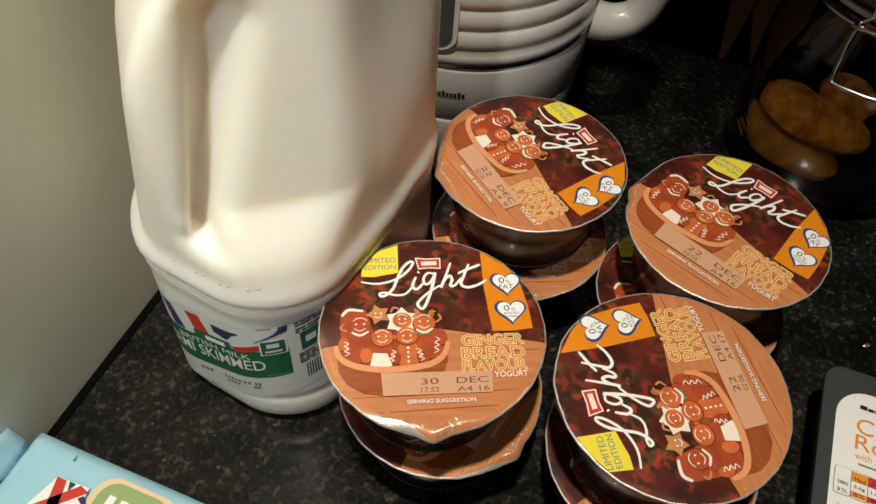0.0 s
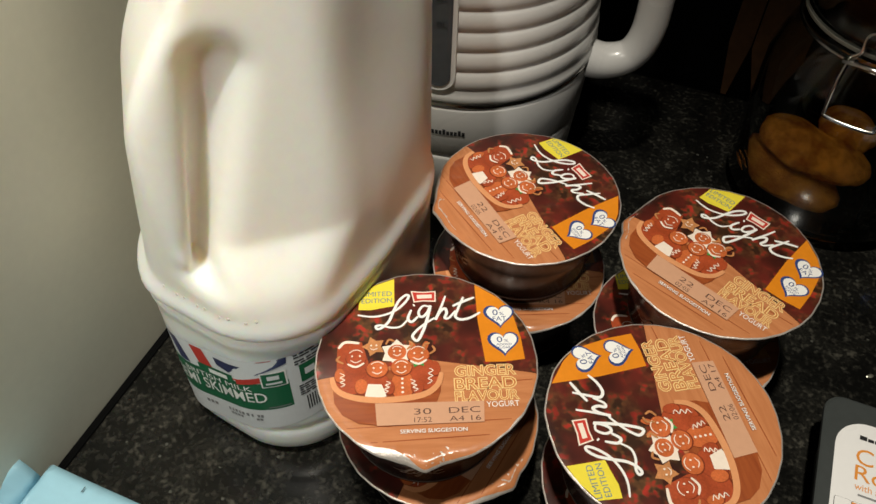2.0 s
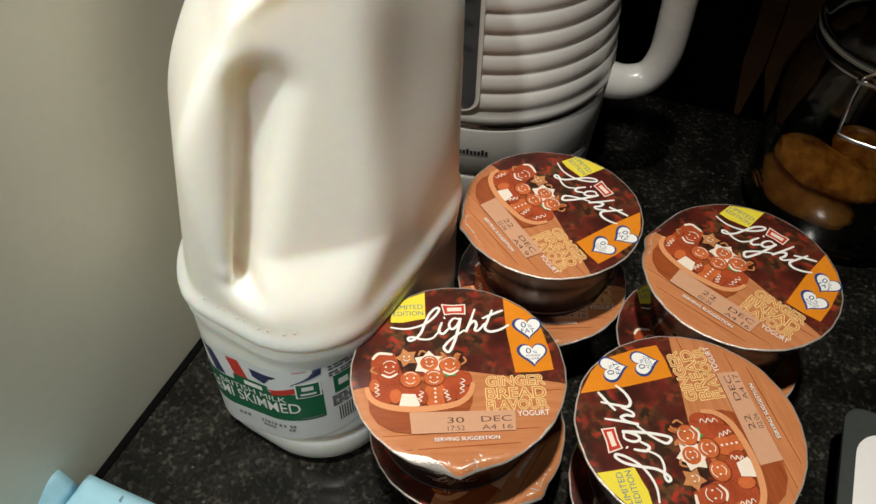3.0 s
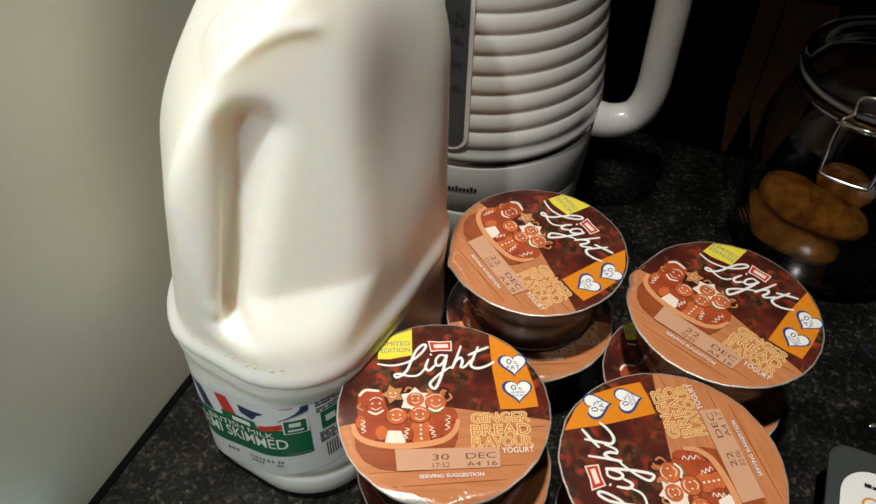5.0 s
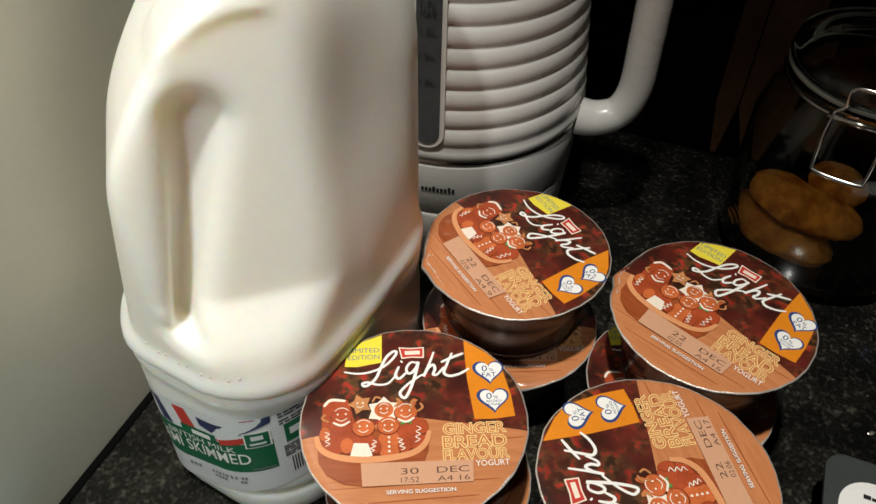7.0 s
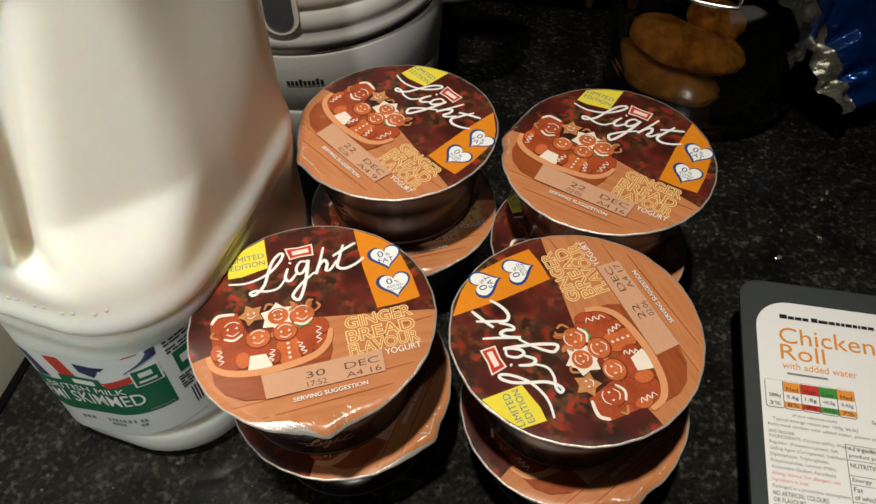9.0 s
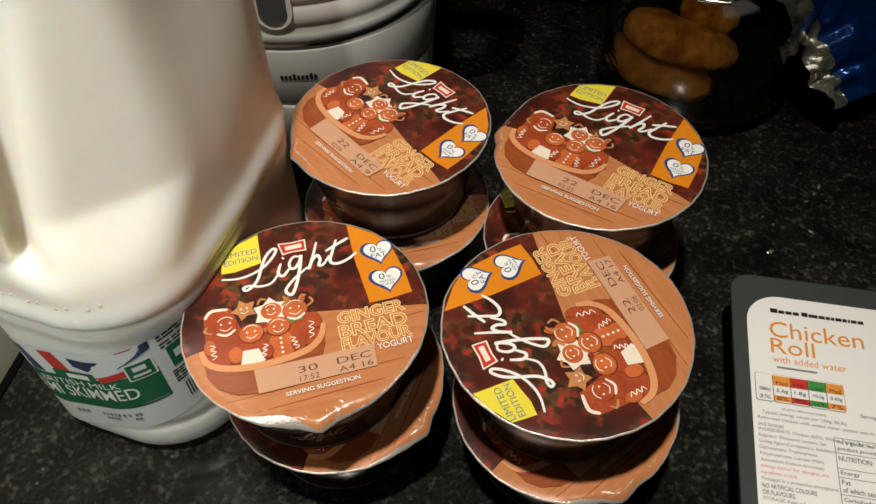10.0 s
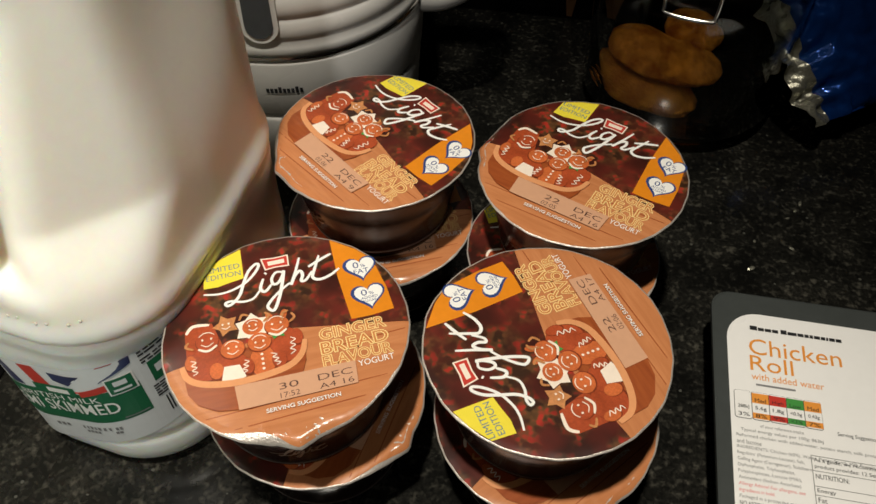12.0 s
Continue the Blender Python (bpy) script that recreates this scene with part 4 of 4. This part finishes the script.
def crust(name, dark, light, flour, rough):
    """Baked crust: brown patches, paler ridges and a dusting of flour."""
    m, t, b = nodes_of(name)
    co = add(t, "ShaderNodeTexCoord")
    wide = add(t, "ShaderNodeTexNoise", Scale=70.0, Detail=4.0, Roughness=0.6)
    fine = add(t, "ShaderNodeTexNoise", Scale=480.0, Detail=5.0, Roughness=0.7)
    for n in (wide, fine):
        t.links.new(co.outputs["Object"], n.inputs["Vector"])
    r = add(t, "ShaderNodeValToRGB")
    e = r.color_ramp.elements
    e[0].position, e[0].color = 0.36, rgba(dark)
    e[1].position, e[1].color = 0.62, rgba(light)
    t.links.new(wide.outputs["Fac"], r.inputs[0])
    f = add(t, "ShaderNodeValToRGB")
    f.color_ramp.elements[0].position, f.color_ramp.elements[1].position = 0.55, 0.75
    t.links.new(fine.outputs["Fac"], f.inputs[0])
    sc = add(t, "ShaderNodeMath")
    sc.operation = "MULTIPLY"
    sc.inputs[1].default_value = flour
    t.links.new(f.outputs[0], sc.inputs[0])
    mix = add(t, "ShaderNodeMix")
    mix.data_type = "RGBA"
    mix.inputs[7].default_value = (0.72, 0.50, 0.24, 1)
    t.links.new(sc.outputs[0], mix.inputs[0])
    t.links.new(r.outputs[0], mix.inputs[6])
    t.links.new(mix.outputs[2], b.inputs["Base Color"])
    b.inputs["Roughness"].default_value = rough
    both = add(t, "ShaderNodeMath")
    both.operation = "ADD"
    t.links.new(wide.outputs["Fac"], both.inputs[0])
    t.links.new(fine.outputs["Fac"], both.inputs[1])
    bp = add(t, "ShaderNodeBump", Strength=0.9, Distance=0.003)
    t.links.new(both.outputs[0], bp.inputs["Height"])
    t.links.new(bp.outputs[0], b.inputs["Normal"])
    return m


CRUST = crust("golden_crust", (0.45, 0.11, 0.010), (0.93, 0.34, 0.032), 0.04, 0.24)
CRUMBS = crust("floury_crust", (0.60, 0.16, 0.012), (0.95, 0.38, 0.04), 0.22, 0.5)


def roll(place, size, turn, material, seed, label, dent=0.0):
    """An uneven bread roll."""
    bm = bmesh.new()
    bmesh.ops.create_icosphere(bm, subdivisions=5, radius=1.0)
    for v in bm.verts:
        p = v.co.copy()
        q = p + Vector((seed, seed * 0.7, 0))
        k = 1 + 0.10 * noise.noise(q * 1.3) + 0.035 * noise.noise(q * 4.0) + 0.012 * noise.noise(q * 12)
        k -= dent * math.exp(-(p.x * 3.2) ** 2) * (0.5 + 0.5 * p.z)
        flatten = 0.75 if p.z < 0 else 1.0
        v.co = Vector((p.x * size[0] * k, p.y * size[1] * k, p.z * size[2] * k * flatten))
    ob = part("bread_roll", bm, material, None, smooth=True)
    ob.matrix_world = pose(*place, *turn)
    return tagged(ob, label, "bread roll", "rolls in the jar")


roll((0.2905, 0.483, 0.0165), (0.038, 0.027, 0.0085), (0, 19, -24), CRUMBS, 1.0, "pale floury bread roll at the bottom of the jar")
roll((0.3050, 0.492, 0.0305), (0.040, 0.026, 0.0140), (0, 15, -18), CRUST, 4.0, "golden crusted bread roll lying in the glass jar", 0.25)
roll((0.3320, 0.512, 0.034), (0.020, 0.020, 0.011), (0, 8, -10), CRUST, 7.0, "small golden bread roll behind in the jar")


# ---- wooden utensil against the splashback ----
uten = thing("wooden_spatula", pose(0.292, 0.575, 0.002, 0, 0, -19.45), "dim brown wooden spatula leaning on the dark splashback", "spatula")
for x0, w, y0, name in ((0.0, 0.017, 0.0, "blade"), (-0.026, 0.008, 0.004, "second_blade")):
    out = [(x0 - w, 0.10), (x0 - w, 0.19), (x0 + w, 0.19), (x0 + w, 0.10), (x0 + w * 0.25, 0.055), (x0 - w * 0.25, 0.055)]
    verts = [(x, y0 + 0.03 * z, z - 0.055) for x, z in out] + [(x, y0 + 0.004 + 0.03 * z, z - 0.055) for x, z in out]
    q = len(out)
    mesh_object(name, verts, [tuple(range(q)), tuple(range(2 * q - 1, q - 1, -1))] + [(i, (i + 1) % q, (i + 1) % q + q, i + q) for i in range(q)], UTENSIL, uten)


# ---- the sliced meat pack ----
PACK = Matrix.Translation((0.262, 0.301, 0.0)) @ pose(0, 0, 0, 0, 0, -19.8)


def rounded_rect(x0, x1, y0, y1, r, n=8):
    pts = []
    for cx, cy, a0 in ((x1 - r, y1 - r, 0), (x0 + r, y1 - r, 90), (x0 + r, y0 + r, 180), (x1 - r, y0 + r, 270)):
        pts += [(cx + r * math.cos(radians(a0 + 90 * k / n)), cy + r * math.sin(radians(a0 + 90 * k / n))) for k in range(n + 1)]
    return pts


def prism(levels):
    """A solid from stacked outlines (points, z) with equal counts."""
    bm = bmesh.new()
    rows = [[bm.verts.new((x, y, z)) for x, y in pts] for pts, z in levels]
    q = len(rows[0])
    for a, b in zip(rows, rows[1:]):
        for i in range(q):
            bm.faces.new((a[i], a[(i + 1) % q], b[(i + 1) % q], b[i]))
    bm.faces.new(rows[0])
    bm.faces.new(rows[-1])
    return bm


pack = thing("sliced_meat_pack", PACK, "black plastic tray of sliced chicken roll with white printed film", "food pack")
TOPZ = 0.0345
part("tray", prism([(rounded_rect(0.008, 0.137, -0.182, -0.008, 0.012), 0.0), (rounded_rect(0.003, 0.142, -0.187, -0.003, 0.012), 0.030), (rounded_rect(0.0, 0.145, -0.19, 0.0, 0.010), 0.0315), (rounded_rect(0.0, 0.145, -0.19, 0.0, 0.010), TOPZ - 0.0005), (rounded_rect(0.001, 0.144, -0.189, -0.001, 0.010), TOPZ)]), TRAY, pack)
film = flat("film_label", rounded_rect(0.0065, 0.139, -0.180, -0.0125, 0.016), TOPZ + 0.0003, FILM, pack, 1.0, "white printed film")
ZF = TOPZ + 0.0005
x = 0.0175
for k, w in enumerate((0.0034, 0.0028, 0.0030, 0.0028, 0.0, 0.0028, 0.0042, 0.0028, 0.0020, 0.0016, 0.0028, 0.0020, 0.0010, 0.0026, 0.0026)):
    if w:
        flat("brand_bar", [(x, -0.0224), (x + w, -0.0224), (x + w, -0.0206 + 0.0006 * (k in (0, 5))), (x, -0.0206 + 0.0006 * (k in (0, 5)))], ZF, BLACK, film)
    x += w + 0.0004 if w else 0.0008


lettering("word", "Chicken", (0.0165, -0.0365, 0.0585, -0.0275), ZF, AMBER, film)
lettering("word", "Roll", (0.0165, -0.0455, 0.0360, -0.0372), ZF, AMBER, film)
lettering("word", "with added water", (0.0168, -0.0505, 0.0490, -0.0470), ZF, AMBER, film)
flat("small_print", [(0.0185, -0.0536), (0.0360, -0.0536), (0.0360, -0.0526), (0.0185, -0.0526)], ZF, GREY, film)
for k, m in enumerate((FILM, AMBER, RED, TGREEN, AMBER)):
    x0 = 0.0085 + 0.0076 * k
    x1 = x0 + 0.0073
    flat("nutrition_box", rounded_rect(x0 - 0.0002, x1 + 0.0002, -0.0717, -0.0573, 0.0012, 3), ZF, BLACK, film)
    flat("nutrition_box", rounded_rect(x0, x1, -0.0715, -0.0575, 0.0011, 3), ZF + 0.00015, FILM, film)
    flat("nutrition_box", [(x0, -0.0632), (x1, -0.0632), (x1, -0.0581), (x0, -0.0581)], ZF + 0.0003, m, film)
    flat("nutrition_box", [(x0, -0.0710), (x1, -0.0710), (x1, -0.0682), (x0, -0.0682)], ZF + 0.0003, m, film)
    for word, y0, y1 in (((" ", "Med", "High", "Low", "Med")[k], -0.0628, -0.0608), (("288kJ", "5.6g", "1.8g", "<0.5g", "0.43g")[k], -0.0670, -0.0648), (("3%", "8%", "9%", "<1%", "7%")[k], -0.0706, -0.0687)):
        if word.strip():
            lettering("nutrition_figure", word, (x0 + 0.0012, y0, x1 - 0.0012, y1), ZF + 0.00045, BLACK, film)
LINES = (("of your reference intake", 0.0190, 0.0375, GREY), ("Typical energy values per 100g: 863kJ", 0.0105, 0.0455, GREY), ("Reformed chicken with added water, potato starch, milk protein", 0.0085, 0.0690, GREY),
         ("and lactose", 0.0085, 0.0190, GREY), ("INGREDIENTS: Chicken (60%), Water, Potato Starch, Milk Protein,", 0.0085, 0.0660, GREY), ("Regulator (Potassium Lactate), Salt,", 0.0085, 0.0365, GREY),
         ("Gelling Agent (Carrageenan), Stabilisers", 0.0085, 0.0390, GREY), ("Diphosphates, Triphosphates,", 0.0085, 0.0320, GREY), ("Polyphosphates, Lactose (Milk),", 0.0085, 0.0345, GREY), ("Antioxidant (Sodium Ascorbate)", 0.0085, 0.0340, GREY),
         ("Allergy Advice! For allergens, see", 0.0085, 0.0355, PINK), ("ingredients in bold.", 0.0085, 0.0230, PINK), ("Packaged in a protective atmosphere.", 0.0085, 0.0390, GREY), ("NO ARTIFICIAL COLOURS", 0.0085, 0.0300, BLACK),
         ("OR FLAVOURS.", 0.0085, 0.0215, BLACK), ("STORAGE: Keep refrigerated", 0.0085, 0.0320, GREY))
for k, (text, x0, x1, m) in enumerate(LINES):
    y = -0.0745 - 0.00285 * k
    lettering("small_print", text, (x0, y - 0.0011, x1, y + 0.0009), ZF, m, film)
lettering("small_print", "Serving Suggestion", (0.0520, -0.0735, 0.0690, -0.0712), ZF, BLACK, film)
for y in (-0.0845, -0.0915, -0.0985, -0.1025, -0.1100, -0.1145):
    flat("table_line", [(0.0395, y - 0.0002), (0.120, y - 0.0002), (0.120, y), (0.0395, y)], ZF, BLACK, film)
flat("table_line", [(0.0393, -0.150), (0.0395, -0.150), (0.0395, -0.0845), (0.0393, -0.0845)], ZF + 0.0002, BLACK, film)
for word, x1, y in (("As a guide, we recommend", 0.0690, -0.0866), ("product provides: 12 Servings", 0.0710, -0.0896), ("NUTRITION:", 0.0540, -0.0940), ("Energy", 0.0480, -0.1006), ("Fat", 0.0440, -0.1046), ("of which saturates", 0.0590, -0.1080), ("Carbohydrate", 0.0550, -0.1124)):
    lettering("word", word, (0.0405, y - 0.0011, x1, y + 0.0011), ZF, BLACK, film)


# ---- bright specks that stand in for glints on the worktop ----
for cx, cy, size, turn in ((0.308, 0.334, 0.0022, 20), (0.318, 0.353, 0.0012, 70), (0.337, 0.344, 0.0016, 130), (0.345, 0.367, 0.0011, 10), (0.352, 0.372, 0.0012, 40), (0.3575, 0.377, 0.0017, 55)):
    bm = bmesh.new()
    bmesh.ops.create_icosphere(bm, subdivisions=2, radius=size)
    for v in bm.verts:
        v.co = v.co * (1 + 0.5 * noise.noise(v.co * 900 + Vector((cx * 500, 0, 0))))
        v.co.z *= 0.35
        v.co.y *= 0.6
    speck = part("glint_speck", bm, BAGFOIL, None)
    speck.matrix_world = pose(cx, cy, size * 0.3, 0, 0, turn)
    tagged(speck, "tiny bright speck that stands in for a glint on the granite worktop", "crumb", "crumbs on the worktop")


# ---- the pale blue packet by the wall ----
def blue_packet():
    m = ROOM @ pose(0, 0, 0)
    p = thing("blue_packet", m, "pale blue plastic-wrapped packet with a flag print, against the wall", "packet")
    nx, ny = 40, 40
    x0, x1, y0, y1, h = 0.004, 0.135, -0.25, -0.0545, 0.024
    verts, faces = [], []
    for i in range(nx + 1):
        for j in range(ny + 1):
            u, v = i / nx, j / ny
            ex, ey = min(u, 1 - u) * (x1 - x0), min(v, 1 - v) * (y1 - y0)
            e = min(ex, ey)
            z = h * min(1.0, math.sqrt(max(0.0, 1 - (1 - min(1.0, e / 0.010)) ** 2)))
            q = Vector((u * 5, v * 7, 0.3))
            z += (0.0010 * noise.noise(q) + 0.0016 * noise.noise(q * 3) * max(0, 1 - ex / 0.03)) * min(1, e / 0.004)
            verts.append((x0 + u * (x1 - x0), y0 + v * (y1 - y0), max(z, 0.0005)))
    for i in range(nx):
        for j in range(ny):
            k = i * (ny + 1) + j
            faces.append((k, k + ny + 1, k + ny + 2, k + 1))
    base = len(verts)
    ring = [i * (ny + 1) for i in range(nx + 1)] + [nx * (ny + 1) + j for j in range(1, ny + 1)] + [i * (ny + 1) + ny for i in range(nx - 1, -1, -1)] + [j for j in range(ny - 1, 0, -1)]
    faces.append(tuple(ring[::-1]))
    wrapper = mesh_object("wrapper", verts, faces, PALEBLUE, p, smooth=True)
    # crimped end fin against the wall
    fv, ff = [], []
    for i in range(25):
        t = i / 24
        for j in range(4):
            s = j / 3
            fv.append((0.006 - 0.008 * s + 0.002 * math.sin(t * 20 + s * 3), -0.066 - 0.13 * t, 0.017 + 0.014 * s + 0.003 * math.sin(t * 27) * s))
    for i in range(24):
        for j in range(3):
            k = i * 4 + j
            ff.append((k, k + 4, k + 5, k + 1))
    fin = mesh_object("end_fin", fv, ff, PALEBLUE, p, smooth=True)
    fin.modifiers.new("thickness", "SOLIDIFY").thickness = 0.0006
    z = h + 0.0016
    flat("flag_panel", [(0.028, -0.0950), (0.0335, -0.0755), (0.050, -0.0745), (0.053, -0.0950)][::-1], z, WHITE, wrapper)
    for pts, mm in (([(0.027, -0.0950), (0.033, -0.0950), (0.051, -0.0765), (0.046, -0.0750)], RED), ([(0.0335, -0.0755), (0.0385, -0.0755), (0.045, -0.0950), (0.039, -0.0950)], RED),
                    ([(0.050, -0.0785), (0.0535, -0.0815), (0.0535, -0.0835), (0.048, -0.0805)], NAVY), ([(0.040, -0.0753), (0.0435, -0.0753), (0.042, -0.0795)], NAVY)):
        flat("flag_stripe", pts, z + 0.0003, mm, wrapper)
    flat("cream_panel", rounded_rect(0.052, 0.094, -0.1150, -0.0650, 0.010), z - 0.0003, CREAM, wrapper)
    flat("badge", rounded_rect(0.055, 0.090, -0.0890, -0.0670, 0.009), z, SAGE, wrapper)
    for q in range(4):
        flat("badge_bar", [(0.0600 + 0.0063 * q, -0.0825), (0.0645 + 0.0063 * q, -0.0825), (0.0640 + 0.0063 * q, -0.0735), (0.0605 + 0.0063 * q, -0.0735)], z + 0.0003, WHITE, wrapper)
    flat("tick_mark", [(0.0345, -0.0665), (0.0351, -0.0665), (0.0349, -0.0635), (0.0345, -0.0635)], z - 0.0006, BLACK, wrapper)
    return p


blue_packet()


# ---- the blue foil snack bag ----
def snack_bag():
    bag = thing("snack_bag", pose(0.388, 0.423, 0.0), "shiny blue foil snack bag with silver crimped edge, leaning", "snack bag")
    long = Vector((-0.030, 0.088, 0.090)).normalized()
    wide = Vector((0.80, 0.10, -0.02)).normalized()
    wide = (wide - long * wide.dot(long)).normalized()
    out = wide.cross(long).normalized()
    W, L = 0.15, 0.20
    nx, ny = 60, 70

    def at(u, v, side):
        bulge = (max(0.0, math.sin(math.pi * u)) ** 0.55) * (max(0.0, math.sin(math.pi * min(1, max(0, v)))) ** 0.6) * 0.034
        q = Vector((u * 4, v * 5, 2.0 + side))
        edge = 1 - min(1, min(u, 1 - u) * 5)
        crease = 0.005 * noise.noise(q * 1.6) + 0.0045 * abs(noise.noise(q * 4.5)) + 0.0015 * noise.noise(q * 13) + 0.0045 * edge * math.sin(44 * v + 5 * noise.noise(q * 2)) + 0.003 * edge * abs(noise.noise(q * 9))
        p = wide * (u * W - 0.012 * math.sin(math.pi * min(1.0, v / 0.7))) + long * (v * L) + out * (side * bulge + crease)
        p.z += 0.022
        return p
    def sheet(name, u0, u1, v0, v1, side, lift, m, label=""):
        verts, faces = [], []
        a, b = max(4, int(nx * (u1 - u0))), max(4, int(ny * (v1 - v0)))
        for i in range(a + 1):
            for j in range(b + 1):
                p = at(u0 + (u1 - u0) * i / a, v0 + (v1 - v0) * j / b, side) + out * lift * side
                p.z = max(p.z, 0.001)
                verts.append(p)
        for i in range(a):
            for j in range(b):
                k = i * (b + 1) + j
                f = (k, k + b + 1, k + b + 2, k + 1)
                faces.append(f if side > 0 else f[::-1])
        return mesh_object(name, verts, faces, m, bag, label, smooth=True)
    sheet("front_film", 0.0, 1.0, 0.0, 1.0, 1, 0.0, BAGBLUE)
    sheet("back_film", 0.0, 1.0, 0.0, 1.0, -1, 0.0, BAGBLUE)
    sheet("silver_edge", -0.085, 0.012, 0.0, 1.0, 1, 0.0006, BAGFOIL, "crumpled silver foil edge")
    sheet("orange_panel", 0.16, 0.50, 0.49, 0.60, 1, 0.0008, BAGORANGE)
    sheet("red_panel", 0.52, 0.92, 0.12, 0.33, 1, 0.0008, BAGRED)
    sheet("small_mark", 0.27, 0.31, 0.36, 0.40, 1, 0.0012, GREY)
    return bag


snack_bag()
